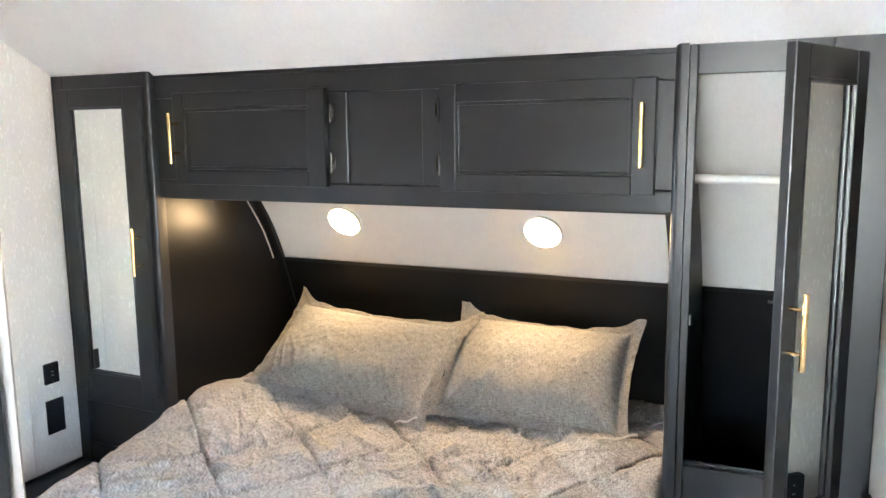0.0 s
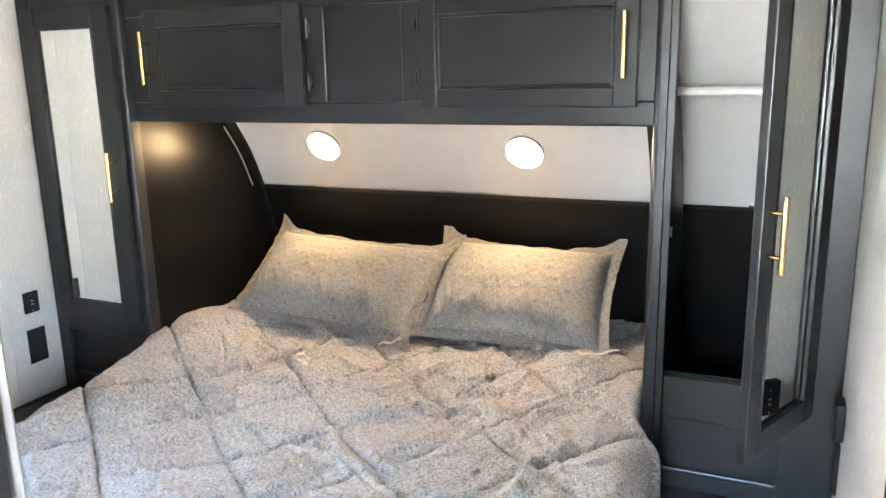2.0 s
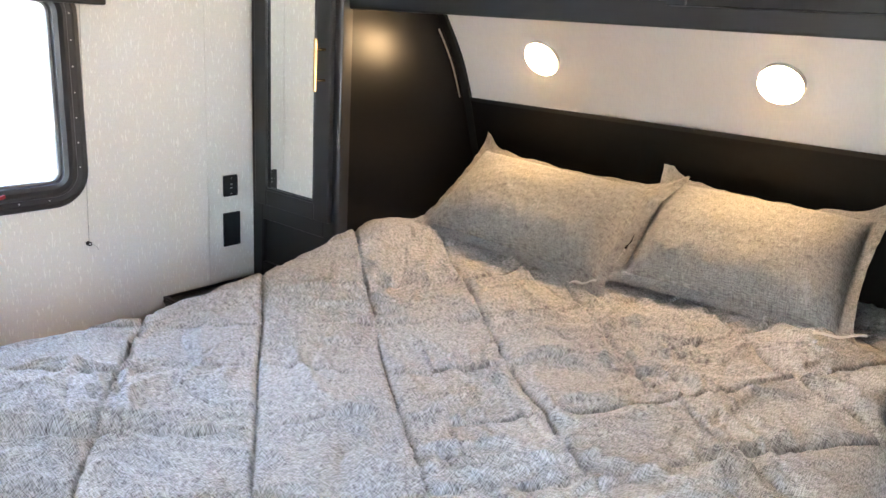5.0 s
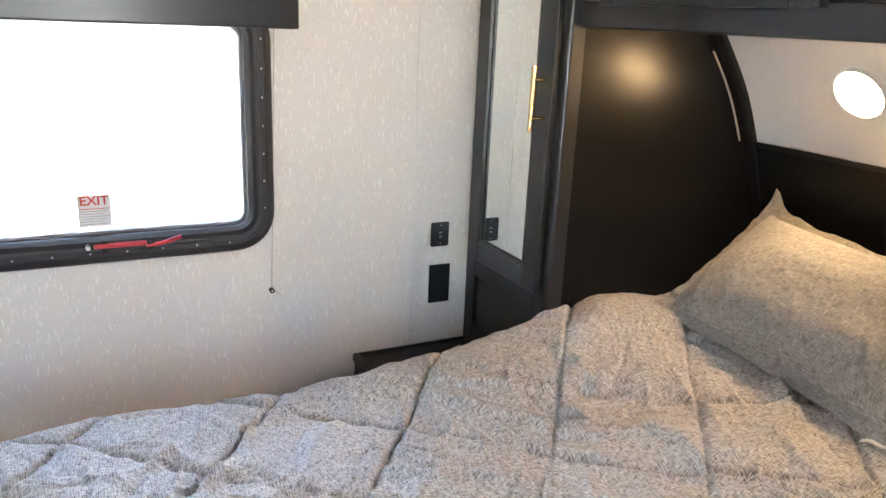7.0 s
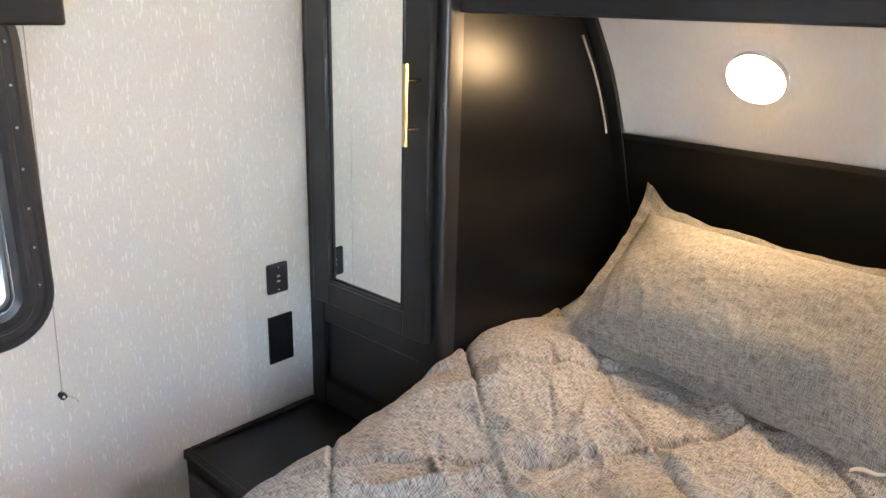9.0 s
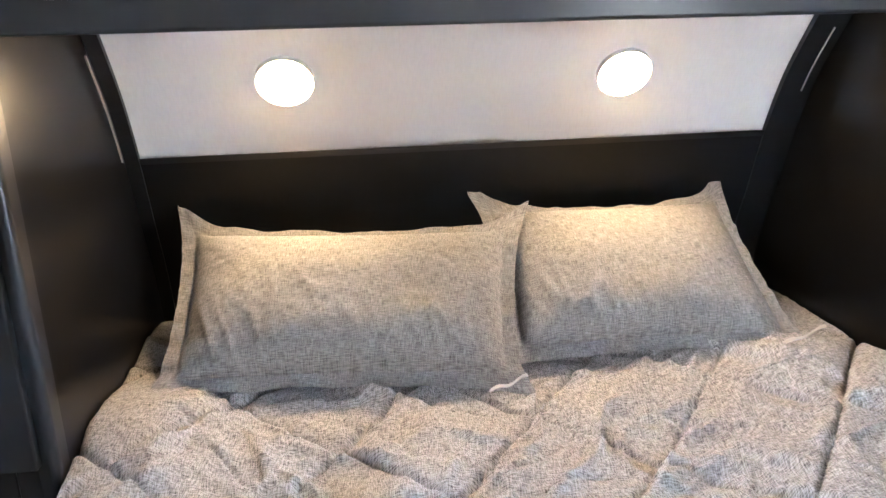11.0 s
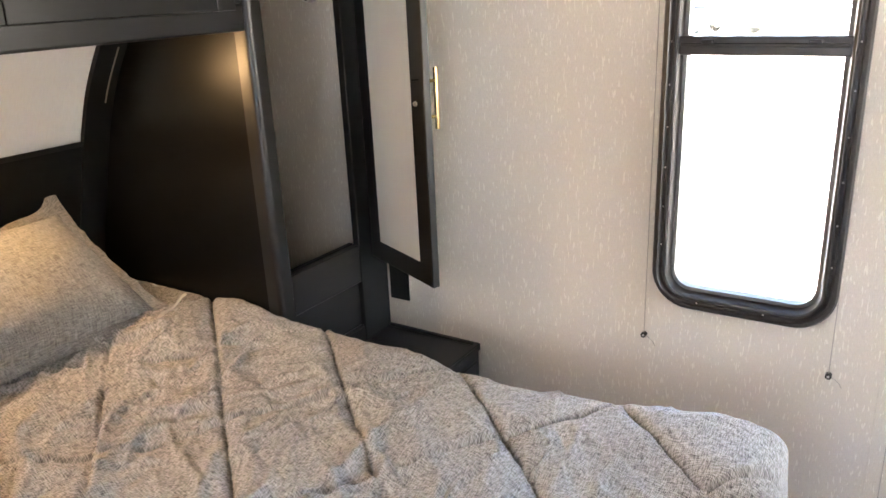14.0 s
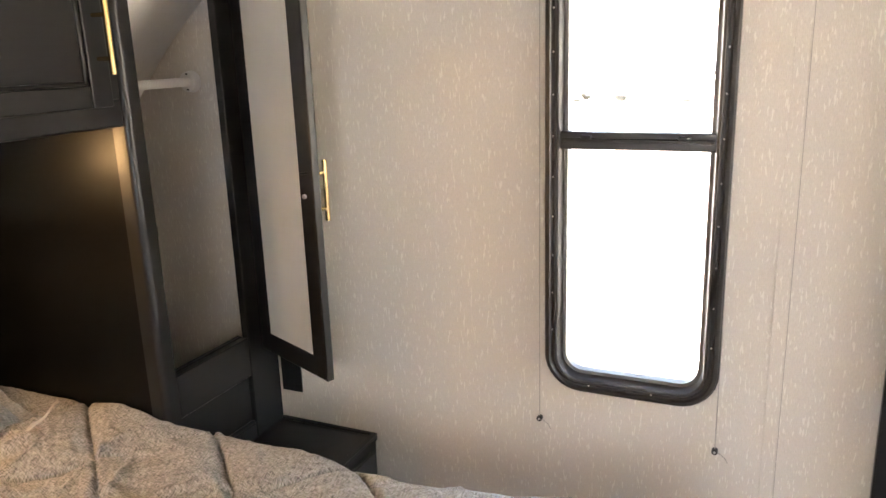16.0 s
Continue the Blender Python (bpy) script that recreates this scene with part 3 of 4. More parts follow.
YR = 1.838
wr = wardrobe(1, "narrow black wardrobe with its mirror door standing open", YR)
xi, xw = 0.7825, 1.1795
part("stile", box(xi, 0.800, YR, YR + 0.022, 0.50, 1.803, 0.002), BLACK_V, wr)
part("stile", box(1.062, xw, YR, YR + 0.022, 0.50, 1.803, 0.002), BLACK_V, wr)
for a, b in ((1.732, 1.803), (0.735, 0.842), (0.52, 0.598)):
    part("rail", box(0.8003, 1.0617, YR + 0.0005, YR + 0.0215, a, b, 0.002), BLACK_H, wr)
part("lower_panel", box(0.796, 1.066, YR + 0.014, YR + 0.020, 0.58, 0.74), BLACK_V, wr)
part("panel_bead", box(0.8003, 1.0617, YR + 0.003, YR + 0.014, 0.592, 0.606, 0.004, 2), BLACK_H, wr)
part("wardrobe_floor", box(0.769, 1.1795, YR + 0.023, 2.54, 0.50, 0.515), MATT, wr)
part("front_lip", box(0.8003, 1.0617, YR + 0.0222, YR + 0.034, 0.806, 0.844), BLACK_H, wr)
# open door: hinged beside the wall, swung out towards the room
HX, HY = 1.108, YR - 0.004
swing = Matrix.Translation((HX, HY, 0)) @ Matrix.Rotation(radians(66), 4, "Z") @ Matrix.Translation((-HX, -HY, 0))
dr = frame_door(wr, HX - 0.318, HX - 0.004, 0.798, 1.762, HY - 0.020, 0.020, (HX - 0.266, HX - 0.056, 0.85, 1.700), MIRROR, swing, "door", "silver mirror glass", False)
bm = bmesh.new()
for a, b, c, d in ((-0.270, -0.262, 0.846, 1.704), (-0.060, -0.052, 0.846, 1.704), (-0.262, -0.060, 0.846, 0.854), (-0.262, -0.060, 1.696, 1.704)):
    box(HX + a, HX + b, HY - 0.022, HY - 0.012, c, d, 0.002, 1, swing, bm)
part("mirror_bead", bm, BLACK_V, dr)
part("backing", box(HX - 0.262, HX - 0.060, HY - 0.003, HY + 0.0012, 0.854, 1.696, 0.0, 1, swing), BACKING, dr, "white backing board of the mirror")
bar_handle(dr, HX - 0.294, HY - 0.020, 1.182, 1.324, swing, 0.029)
bm = ball((HX - 0.285, HY + 0.004, 1.245), 0.006, 1, 10)
bm.transform(swing)
part("catch_ball", bm, STEEL, dr, "small steel catch", True)
bm = rod((HX - 0.296, HY, 1.30), (HX - 0.296, HY + 0.018, 1.30), 0.003, 8)
bm.transform(swing)
part("catch_pin", bm, PLASTIC, dr, "black catch pin")
for z in (0.90, 1.65):
    hinge(wr, HX + 0.006, z, YR - 0.008)
part("strike", box(0.7985, 0.806, YR + 0.004, YR + 0.018, 1.175, 1.200, 0.002), SCREW, wr, "small metal strike")

# hanging rail inside the open wardrobe
hr = thing("hanging_rod", (0.97, 2.035, 1.470), "white hanging rod with a round wall flange", "rod")
part("tube", rod((0.77, 2.035, 1.496), (1.172, 2.035, 1.496), 0.0115, 18), WHITE, hr, "", True)
part("flange", rod((1.160, 2.035, 1.496), (1.1795, 2.035, 1.496), 0.026, 24, None, 1.1), WHITE, hr, "white round flange", True)
for dy, dz in ((0.0, 0.02), (0.0, -0.02)):
    part("flange_screw", ball((1.1605, 2.035 + dy, 1.496 + dz), 0.004, 0.6, 8), PLASTIC, hr, "", True)

# headboard panel, curved trim and strips
hb = thing("headboard", (0, 2.5, 0.3), "low black vinyl headboard panel on the curved front wall", "headboard")
part("panel", nose_sheet(1.157, 0.30, -1.17, 1.17, 0.009, 0.0015), MATT, hb, "", True)
part("top_edge", nose_sheet(1.163, 1.150, -1.17, 1.17, 0.012, 0.009), BLACK_H, hb)
for side, inner, edge, line, low in ((-1, -0.765, -0.735, -0.7645, 1.17), (1, 0.752, 0.676, 0.728, 1.26)):
    a, b = sorted((inner - side * 0.0005, edge))
    single("trim", nose_sheet(1.44, 0.64, a, b, 0.014, 0.0005), BLACK_V, "curved black trim strip between wardrobe side and front wall", "trim", "curved trim strips", "structure", True)
    # a pale strip stands in for the line of light along the trim
    a, b = sorted((line, line - side * 0.003))
    single("trim", nose_sheet(1.40, low, a, b, 0.034 if side < 0 else 0.017, 0.029 if side < 0 else 0.0145), CORD, "thin grey bead drawn for the glint along the curved trim", "trim", "curved beads", "structure", True)


# reading lamps
def puck_light(x, z):
    n = nose_normal(z)
    c = Vector((x, nose_y(z), z))
    m = Matrix.Translation(c) @ n.to_track_quat("Z", "Y").to_matrix().to_4x4()
    t = thing("puck_light", c, "round white surface-mounted lamp glowing warm", "lamp", "lamps over the bed")
    b = bmesh.new()
    prof = ((0.0600, 0.0), (0.0600, 0.010), (0.0590, 0.0125), (0.0570, 0.0130), (0.0555, 0.0115), (0.0555, 0.004), (0.0, 0.004))
    rows = [[b.verts.new((r * math.cos(2 * math.pi * k / 48), r * math.sin(2 * math.pi * k / 48), h)) for k in range(48)] for r, h in prof[:-1]]
    for r0, r1 in zip(rows, rows[1:]):
        for k in range(48):
            b.faces.new((r0[k], r0[(k + 1) % 48], r1[(k + 1) % 48], r1[k]))
    b.transform(m)
    part("rim", b, WHITE, t, "white plastic rim", True)
    b = rod((0, 0, 0.004), (0, 0, 0.0145), 0.0553, 40)
    b.transform(m)
    part("lens", b, BULB, t, "glowing frosted lens", True)


puck_light(-0.411, 1.319)
puck_light(0.302, 1.312)


# nightstands
def nightstand(side, x0, x1, y0, y1, top):
    a, b = sorted((side * x0, side * x1))
    n = thing("nightstand", ((a + b) / 2, (y0 + y1) / 2, 0), "low black nightstand with a raised rim beside the bed", "nightstand", "nightstands")
    part("body", box(a, b, y0 + 0.006, y1, 0.0, top - 0.022, 0.002), BLACK_V, n)
    part("top", box(a, b, y0, y1, top - 0.0218, top - 0.008, 0.002), BLACK_H, n)
    part("rim", box(a, b, y0, y0 + 0.016, top - 0.0078, top, 0.002), BLACK_H, n)
    part("rim", box(side * x0 - 0.012 if side > 0 else side * x0, side * x0 if side > 0 else side * x0 + 0.012, y0 + 0.0163, y1, top - 0.0078, top, 0.002), BLACK_V, n)
    part("drawer_front", box(a + 0.03, b - 0.03, y0 - 0.008, y0 + 0.0055, top - 0.20, top - 0.04, 0.003), BLACK_H, n)


nightstand(-1, 1.179, 0.80, 1.472, 1.818, 0.526)
nightstand(1, 1.179, 0.80, 1.534, 1.836, 0.567)

# ---- bed ----
bed = thing("bed", (0, 1.6, 0), "bed with a white mattress on a dark platform", "bed")
part("platform", box(-0.72, 0.72, 0.84, 2.52, 0.0, 0.42, 0.006, 2), BLACK_H, bed, "dark bed platform")
part("mattress", box(-0.735, 0.735, 0.80, 2.50, 0.421, 0.635, 0.03, 3), MATTRESS, bed, "white mattress", True)


def fbm(x, y, s, k=0.0):
    return noise.noise((x * s + k, y * s - k, k * 1.7))


def comforter_point(a, b):
    """a, b: along the cloth across and along the bed, from the middle line and from the head end."""
    flare = 0.02 * smoothstep(1.78, 1.68, 2.47 - b)

    def bend(s, edge, r):
        if s <= edge:
            return s, 0.0
        q = s - edge
        arc = r * math.pi / 2
        if q < arc:
            return edge + r * math.sin(q / r), r * (1 - math.cos(q / r))
        return edge + r + flare * (1 - math.exp(-(q - arc) / 0.2)), r + (q - arc)

    tuck = smoothstep(1.72, 1.80, 2.47 - b)
    ax, dx = bend(abs(a), (0.725 + 0.035 * smoothstep(1.35, 0.85, 2.47 - b) if a > 0 else 0.705) + (0.006 if a > 0 else 0.045) * tuck, (0.095 if a > 0 else 0.085) * (1 - tuck) + 0.016 * tuck)
    x = math.copysign(ax, a)
    by, dy = bend(b, 1.755 - 0.05 * x / 0.75, 0.07)
    y = 2.47 - by
    w1, w2 = fbm(x, y, 3.5, 5.5) * 0.012, fbm(x, y, 3.5, 8.5) * 0.012
    f1, f2 = (y + 0.8 * x - 0.22 + w1) / 0.352, (y - 1.2 * x - 0.425 + w2) / 0.377
    d1, d2 = abs(f1 - round(f1)) * 0.352 / 1.28, abs(f2 - round(f2)) * 0.377 / 1.56
    seam = min(d1, d2)
    uneven = 0.55 + 0.9 * abs(fbm(x, y, 2.6, 6.1))
    puff = 0.013 * uneven * (1 - math.exp(-seam / 0.026)) - 0.003 - 0.011 * math.exp(-(seam / 0.0050) ** 2)
    near = math.exp(-seam / 0.07)
    qx, qy = x + 0.07 * fbm(x, y, 5, 11.0) + 0.10 * fbm(x, y, 2, 17.0), y + 0.07 * fbm(x, y, 5, 14.0) + 0.10 * fbm(x, y, 2, 19.0)

    def ridge(u, v, s, k, width):
        return max(0.0, 1 - abs(fbm(u, v, s, k)) / width)

    patch = smoothstep(-0.25, 0.35, fbm(x, y, 3.1, 21.0))
    s1, t1 = (qx * 0.78 - qy * 0.62), (qx * 0.62 + qy * 0.78)
    s2, t2 = (qx * 0.64 + qy * 0.77), (qx * 0.77 - qy * 0.64)
    crease = ridge(s1 * 0.32, t1, 5.2, 3.1, 0.22)
    cross = ridge(s2 * 0.32, t2, 5.8, 13.3, 0.20)
    pleat = ridge(s2 * 0.3, t2, 10.0, 7.7, 0.22)
    ray = ridge(s1 * 0.3, t1, 11.0, 27.0, 0.22)
    valley = ridge(qx * 0.5 + qy * 0.2, qy, 8.0, 31.0, 0.07)
    valley2 = ridge(qx, qy * 0.5, 7.0, 41.0, 0.06)
    calm = 1 - 0.55 * smoothstep(0.55, 0.72, abs(x)) - 0.2 * smoothstep(1.9, 2.05, y)
    wrinkle = calm * (0.026 * fbm(x, y, 3.2, 1.3) + 0.023 * crease ** 1.4 * (0.1 + 0.9 * patch) + 0.020 * cross ** 1.4 * (0.15 + 0.85 * (1 - patch)) + (0.011 * pleat ** 1.3 + 0.011 * ray ** 1.3) * (0.1 + near) - (0.009 * valley + 0.008 * valley2) * (1 - near)) - 0.013
    top = 0.690 + 0.058 * smoothstep(1.55, 2.2, y) + 0.020 * smoothstep(0.1, 0.6, x) + 0.030 * smoothstep(0.45, 0.72, abs(x)) * smoothstep(1.1, 1.6, y) * smoothstep(2.2, 1.95, y) + 0.014 * smoothstep(0.5, 0.75, x) * smoothstep(1.9, 1.6, y) + 0.018 * smoothstep(-0.4, -0.7, x) * smoothstep(1.3, 1.7, y) + 0.042 * smoothstep(0.4, 0.8, x) * smoothstep(1.35, 0.8, y) + 0.014 * smoothstep(-0.45, -0.68, x) * smoothstep(1.6, 1.8, y) * smoothstep(2.25, 2.05, y) + 0.012 * smoothstep(-0.3, -0.7, x) * smoothstep(1.3, 0.9, y)
    crumple = ridge(qx * 0.55 + qy * 0.4, qy - 0.25 * qx, 9.0, 51.0, 0.17) ** 1.5 + 0.8 * ridge(qx - 0.3 * qy, 0.55 * qy + 0.3 * qx, 10.5, 61.0, 0.16) ** 1.5
    streak = ridge(s1 * 0.16 + 0.1, t1, 7.5, 101.0, 0.11) * (0.25 + 0.75 * patch) + ridge(s2 * 0.16, t2, 8.5, 111.0, 0.10) * (1 - 0.6 * patch) + 0.7 * ridge(qx * 0.2, qy, 9.5, 121.0, 0.10)
    fine = ridge(s1 * 0.35, t1, 18.0, 71.0, 0.25) + ridge(s2 * 0.35, t2, 20.0, 81.0, 0.25)
    rough = smoothstep(-0.35, 0.3, fbm(x, y, 4.3, 91.0))
    wrinkle += calm * (0.0055 * crumple + 0.0110 * streak * (0.35 + 0.65 * rough) + 0.0014 * fine * (0.4 + 0.6 * patch) - 0.006)
    drop = (dx ** 3 + dy ** 3) ** (1 / 3)
    fold = (0.022 if y < 1.7 else 0.004) * math.sin(13 * (y if dx > dy else x) + 3 * fbm(x, y, 3, 9)) * smoothstep(0.05, 0.25, drop)
    nx = math.copysign(1, a) if dx > dy else 0
    return Vector((x + nx * fold + (wrinkle * nx if dx > 0.05 and y < 1.7 else 0), y - (0 if nx else fold), top - drop + (puff + wrinkle) * (1 - 0.6 * smoothstep(0.02, 0.15, drop))))


def cloth(fn, us, vs, uv):
    bm = bmesh.new()
    grid = [[bm.verts.new(fn(u, v)) for v in vs] for u in us]
    layer = bm.loops.layers.uv.new("uv")
    where = {}
    for i, u in enumerate(us):
        for j, v in enumerate(vs):
            where[grid[i][j]] = uv(u, v)
    for i in range(len(us) - 1):
        for j in range(len(vs) - 1):
            f = bm.faces.new((grid[i][j], grid[i + 1][j], grid[i + 1][j + 1], grid[i][j + 1]))
            for lp in f.loops:
                lp[layer].uv = where[lp.vert]
    return bm


us = [-1.06 + 2.12 * i / 520 for i in range(521)]
vs = [2.06 * i / 500 for i in range(501)]
cf = thing("comforter", (0, 1.55, 0.45), "rumpled heather-grey comforter with diamond quilting spread over the bed", "comforter")
part("quilted_cover", cloth(comforter_point, us, vs, lambda a, b: (a, b)), COMFORT, cf, "", True, 75)


def hem(points, r=0.008):
    """A rolled edge along a line of points."""
    bm = bmesh.new()
    rows = []
    for i, p in enumerate(points):
        d = (points[min(i + 1, len(points) - 1)] - points[max(i - 1, 0)]).normalized()
        s = d.cross(Vector((0.3, 0.2, 1))).normalized()
        t = d.cross(s)
        rows.append([bm.verts.new(p + s * r * math.cos(a) + t * r * math.sin(a)) for a in (0, 1.05, 2.1, 3.14, 4.19, 5.24)])
    for r0, r1 in zip(rows, rows[1:]):
        for i in range(6):
            j = (i + 1) % 6
            bm.faces.new((r0[i], r0[j], r1[j], r1[i]))
    return bm


part("hem", hem([comforter_point(us[0], v) for v in vs[::3]]), COMFORT, cf, "", True)
part("hem", hem([comforter_point(us[-1], v) for v in vs[::3]]), COMFORT, cf, "", True)
part("hem", hem([comforter_point(u, vs[-1]) for u in us[::3]]), COMFORT, cf, "", True)


def pillow(corners, front, back, seed, ears, tape, label):
    """A pillow in a flanged sham, hung between four corners: lower left, lower right, upper right, upper left."""
    bl, br, tr, tl = (Vector(c) for c in corners)
    n = ((br - bl).cross(tl - bl)).normalized()
    mid = (bl + br + tr + tl) / 4
    w, h = (br - bl).length, (tl - bl).length
    flange = 0.034

    def make(sign, depth):
        def fn(u, v):
            s, t = (u + 1) / 2, (v + 1) / 2
            p = (bl * (1 - s) + br * s) * (1 - t) + (tl * (1 - s) + tr * s) * t
            pin = (0.034 if v > 0 else 0.016) * (1 - u * u) * (abs(v) ** 2)
            p = p - (tl - bl).normalized() * pin * (1 if v > 0 else -1) - (br - bl).normalized() * 0.020 * (1 - v * v) * abs(u) ** 3 * (1 if u > 0 else -1)
            fu, fv = 1 - flange * 2 / w, 1 - flange * 2 / h
            au, av = min(1, abs(u) / fu), min(1, abs(v) / fv)
            flat = max(0.0, (1 - au ** 6) * (1 - av ** 6)) ** 0.6
            dome = max(0.0, (1 - au ** 2.2) * (1 - av ** 2.0)) ** 0.6
            body = 0.34 * flat + 0.66 * dome
            edge = max(abs(u), abs(v))
            q = noise.noise((u * 2.2 + seed, v * 2.2, seed))
            low = smoothstep(0.35, -0.75, v) * flat
            pleats = max(0.0, 1 - abs(noise.noise((u * 8.0 + 1.5 * v + seed, v * 1.3 + seed, 2 + seed))) / 0.22)
            corner = max(0.0, 1 - abs(noise.noise(((abs(u) - abs(v)) * 5, seed + u * 1.2, 4.0 + v))) / 0.25) * smoothstep(0.55, 1.1, abs(u) * abs(v) + 0.25)
            ripple = max(0.0, 1 - abs(noise.noise((u * 8 + seed, v * 9, 6.5))) / 0.3)
            wr = 0.009 * q * body + 0.009 * pleats ** 1.5 * low + 0.006 * corner * flat + 0.0018 * ripple * flat
            run = (u if abs(v) > abs(u) else v) * 7 + seed
            wave = (0.012 * noise.noise((run * 0.7, seed, u * 2)) + 0.004 * noise.noise((run * 1.8, seed, 1.0))) * smoothstep(0.84, 1.0, edge)
            for k, (cu, cv) in enumerate(((-1, -1), (1, -1), (1, 1), (-1, 1))):
                g = math.exp(-((u - cu) ** 2 + (v - cv) ** 2) / 0.018)
                p = p + (tl - bl).normalized() * ears[k][1] * g + (br - bl).normalized() * ears[k][0] * g
            return p + n * (sign * (depth * body + 0.0025) + (wr if sign > 0 else 0) + wave)
        return fn

    us = [math.sin(radians(-90 + 180 * i / 110)) * 0.35 + (-1 + 2 * i / 110) * 0.65 for i in range(111)]
    vs = [math.sin(radians(-90 + 180 * i / 84)) * 0.35 + (-1 + 2 * i / 84) * 0.65 for i in range(85)]

    def uv(u, v):
        return (u * w / 2 + seed, v * h / 2 + seed)

    pl = thing("pillow", (mid.x, mid.y, min(bl.z, br.z)), label, "pillow", "pillows on the bed")
    bmf = cloth(make(1, front), us, vs, uv)
    part("sham_front", bmf, SHAM, pl, "", True, 70)
    part("sham_back", cloth(make(-1, back), us, vs, uv), SHAM, pl, "", True, 70)
    p, q = (Vector(c) for c in tape)
    d = (q - p).normalized()
    s = d.cross(Vector((0, 0, 1))).normalized()
    bm = bmesh.new()
    line = [(p + (q - p) * k / 8 + Vector((0, 0, 0.004 * math.sin(k * 1.1))), 0.0024 + 0.0008 * math.sin(k * 0.9)) for k in range(9)]
    top = [(bm.verts.new(c + s * w), bm.verts.new(c - s * w + Vector((0, 0, 0.003)))) for c, w in line]
    low = [(bm.verts.new(c + s * w - Vector((0, 0, 0.002))), bm.verts.new(c - s * w + Vector((0, 0, 0.001)))) for c, w in line]
    for k in range(8):
        bm.faces.new((top[k][0], top[k + 1][0], top[k + 1][1], top[k][1]))
        bm.faces.new((low[k][0], low[k][1], low[k + 1][1], low[k + 1][0]))
        bm.faces.new((top[k][0], low[k][0], low[k + 1][0], top[k + 1][0]))
        bm.faces.new((top[k][1], top[k + 1][1], low[k + 1][1], low[k][1]))
    part("seam_tape", bm, TAG, pl, "white seam tape", True)


pillow(((-0.690, 2.080, 0.757), (0.022, 2.035, 0.735), (0.078, 2.315, 1.005), (-0.668, 2.415, 1.010)), 0.082, 0.05, 1.7, ((-0.01, 0.0), (0.02, -0.012), (0.02, 0.045), (-0.012, 0.045)), ((-0.055, 2.005, 0.752), (0.020, 2.012, 0.775)), "heather-grey pillow in a flanged sham leaning on the headboard")
pillow(((0.000, 2.098, 0.758), (0.630, 2.070, 0.758), (0.600, 2.435, 1.010), (-0.010, 2.43, 1.020)), 0.082, 0.05, 5.2, ((-0.01, 0.0), (0.03, 0.0), (0.008, 0.058), (-0.02, 0.055)), ((0.545, 2.035, 0.785), (0.655, 2.060, 0.806)), "heather-grey pillow in a flanged sham leaning on the headboard")

# ---- outside ----
gb = bmesh.new()
bmesh.ops.create_grid(gb, x_segments=1, y_segments=1, size=1500)
bmesh.ops.translate(gb, verts=gb.verts, vec=(0, 0, -0.85))
single("ground", gb, GRAVEL, "pale gravel lot in bright daylight", "ground", kind="structure")


def trailer(x, y, yaw, length, label):
    """A parked travel trailer, seen from afar."""
    t = thing("travel_trailer", (x, y, -0.85), label, "trailer", "parked trailers")
    m = pose(x, y, -0.85, 0, 0, yaw)
    part("shell", box(-length / 2, length / 2, -1.25, 1.25, 0.65, 3.2, 0.18, 3, m), SHELL, t, "white siding")
    part("skirt", box(-length / 2 + 0.2, length / 2 - 0.2, -1.15, 1.15, 0.42, 0.66, 0.0, 1, m), RUBBER, t)
    for i in range(4):
        cx = -length / 2 + 1.1 + i * (length - 2.2) / 3
        for s in (-1, 1):
            part("window", box(cx - 0.45, cx + 0.45, s * 1.252 - 0.01, s * 1.252 + 0.01, 1.6, 2.3, 0.0, 1, m), DARKGLASS, t)
    for dx in (-0.45, 0.45):
        for s in (-1, 1):
            b = rod((dx, s * 1.0, 0.36), (dx, s * 1.22, 0.36), 0.36, 20)
            b.transform(m)
            part("wheel", b, RUBBER, t, "", True)
    part("hitch", prism([(length / 2 - 0.2, -0.5), (length / 2 + 1.2, 0), (length / 2 - 0.2, 0.5)], "z", 0.45, 0.55), SHELL, t).data.transform(Matrix.Translation((x, y, -0.85)).inverted() @ m @ Matrix.Translation((x, y, -0.85)))


trailer(47, 6.5, 84, 8.0, "white travel trailer parked on the gravel lot")
trailer(52, 17, 80, 9.0, "white travel trailer parked on the gravel lot")
# set this close to block low sky light through the exit window
trailer(-5.5, -0.5, 90, 10.5, "white travel trailer parked on the gravel lot")


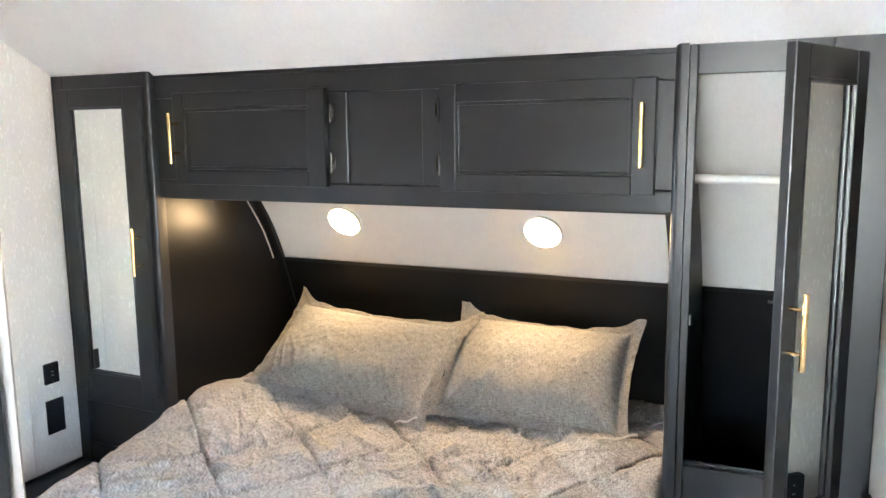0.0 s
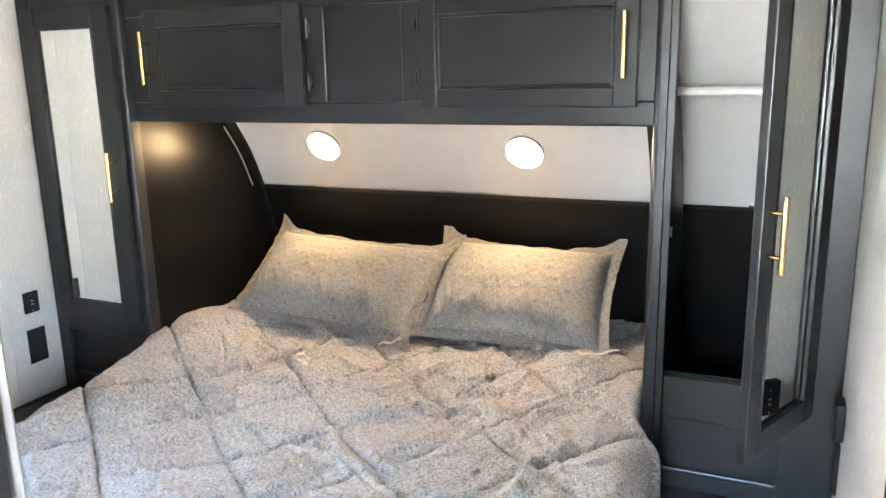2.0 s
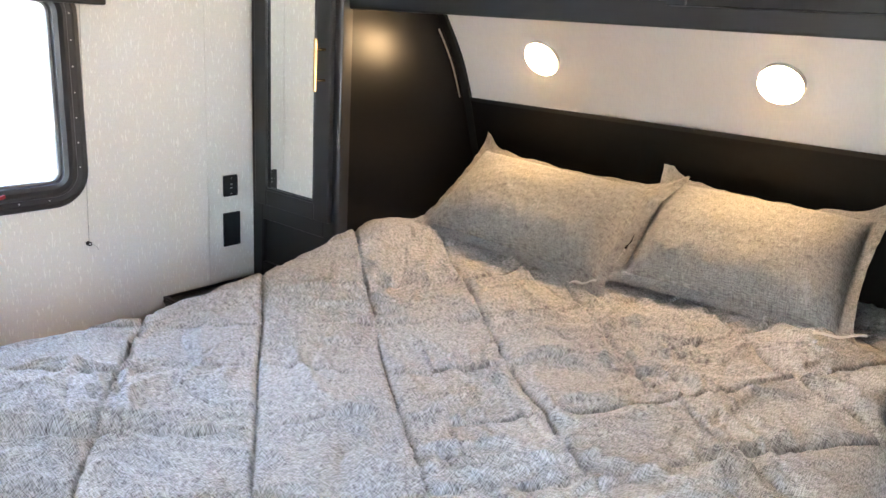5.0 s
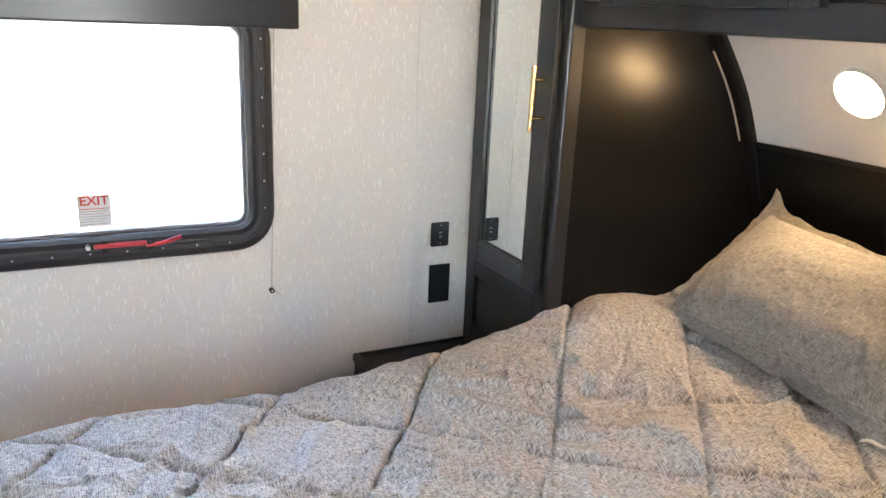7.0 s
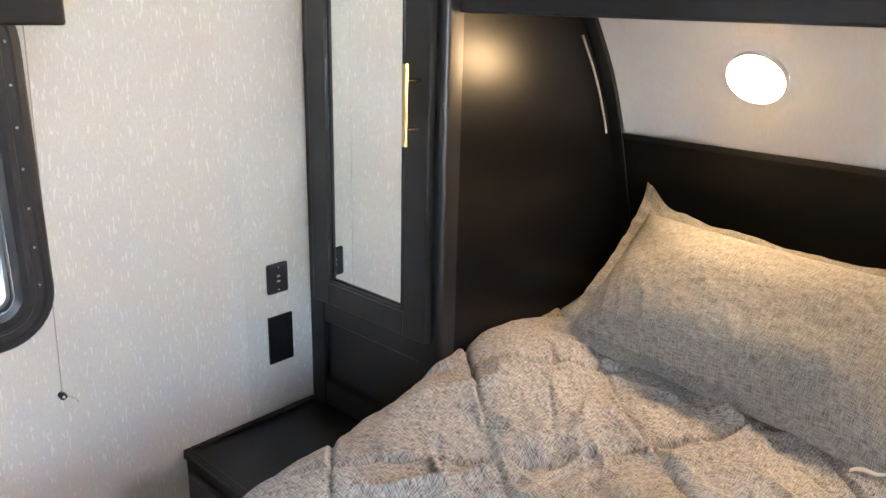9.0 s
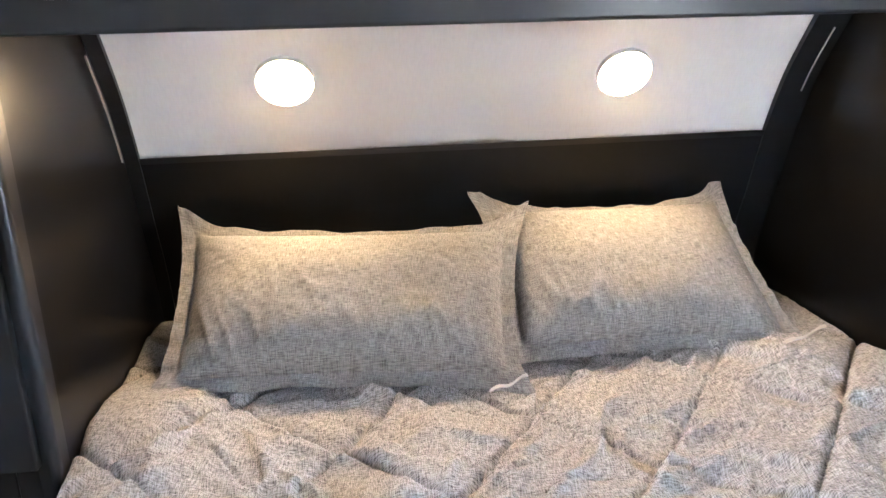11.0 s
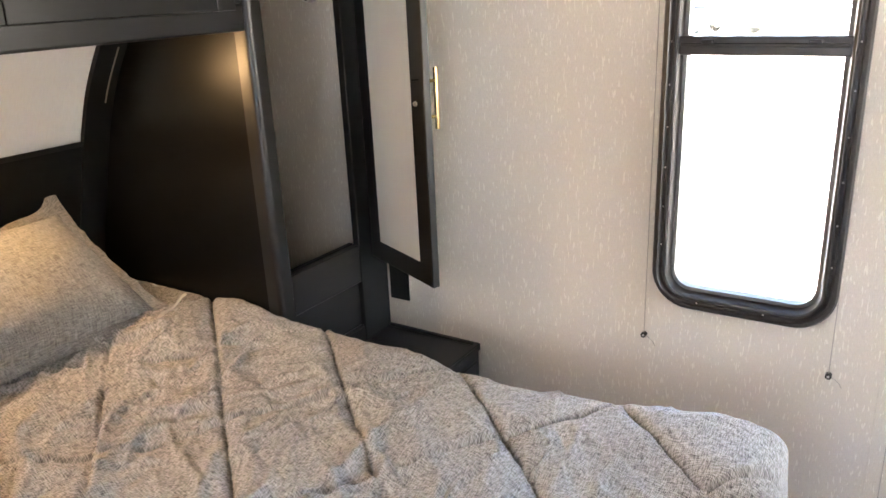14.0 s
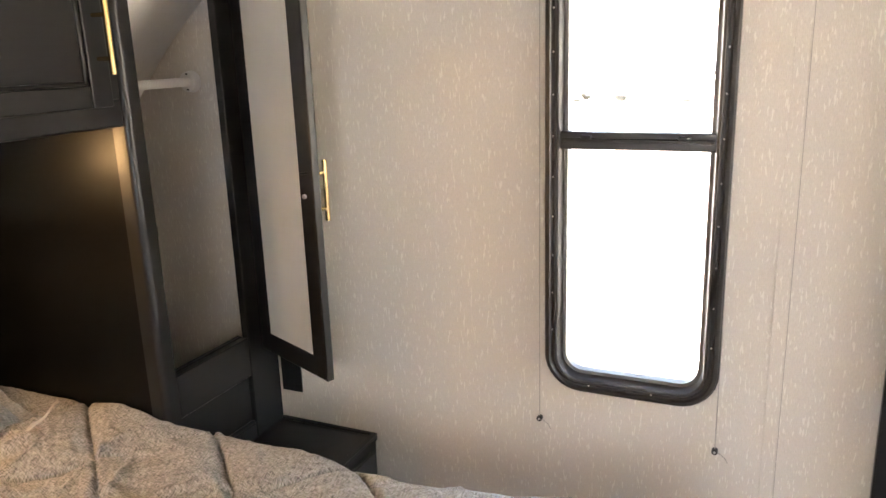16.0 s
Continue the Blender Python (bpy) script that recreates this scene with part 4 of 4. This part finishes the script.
def car(x, y, yaw, mat, label):
    """A parked car, seen from afar."""
    c = thing("car", (x, y, -0.85), label, "car", "parked cars")
    m = pose(x, y, -0.85, 0, 0, yaw)
    side = [(-2.2, 0.35), (2.2, 0.35), (2.25, 0.7), (2.1, 0.88), (1.1, 0.98), (-2.15, 1.0), (-2.25, 0.7)]
    cabin = [(1.1, 0.98), (0.35, 1.45), (-1.4, 1.48), (-2.0, 1.0)]
    for name, outline, w, mt in (("body", side, 0.9, mat), ("cabin", cabin, 0.78, DARKGLASS)):
        b = prism(outline, "y", -w, w, 0.04)
        b.transform(m)
        part(name, b, mt, c)
    part("roof", box(-1.35, 0.3, -0.74, 0.74, 1.46, 1.52, 0.02, 2, m), mat, c)
    for dx in (-1.35, 1.4):
        for s in (-1, 1):
            b = rod((dx, s * 0.72, 0.33), (dx, s * 0.93, 0.33), 0.33, 18)
            b.transform(m)
            part("wheel", b, RUBBER, c, "", True)


car(31, 6.0, 78, SHELL, "white car parked on the gravel lot")
car(33, 10.5, 70, DARKGLASS, "dark car parked on the gravel lot")


def tree(x, y, h, seed):
    rnd = random.Random(seed)
    t = thing("tree", (x, y, -0.85), "leafy green tree behind the trailers", "tree", "trees beyond the lot")
    bm = rod((x, y, -0.85), (x, y, -0.85 + h * 0.6), 0.22, 8, None, 0.4)
    for k in range(5):
        a = rnd.uniform(0, 6.28)
        z = -0.85 + h * rnd.uniform(0.3, 0.55)
        rod((x, y, z), (x + math.cos(a) * h * 0.22, y + math.sin(a) * h * 0.22, z + h * 0.22), 0.09, 6, bm, 0.4)
    part("trunk", bm, BARK, t)
    bm = bmesh.new()
    for k in range(900):
        v = Vector((rnd.gauss(0, 1), rnd.gauss(0, 1), rnd.gauss(0, 1))).normalized() * rnd.uniform(0.5, 1) * (0.8 + 0.4 * noise.noise((k * 0.1, seed, 0)))
        c = Vector((x, y, -0.85 + h * 0.66)) + Vector((v.x * h * 0.3, v.y * h * 0.3, v.z * h * 0.34))
        e, f = Vector((rnd.gauss(0, 1), rnd.gauss(0, 1), rnd.gauss(0, 1))) * 0.22, Vector((rnd.gauss(0, 1), rnd.gauss(0, 1), rnd.gauss(0, 1))) * 0.22
        bm.faces.new([bm.verts.new(c + q) for q in (e, f, -e, -f)])
    part("crown", bm, LEAF, t, "green leafy crown")


for k, (x, y) in enumerate(((62, 50), (70, 34), (58, 64))):
    tree(x, y, 9 + k, 11 + k)
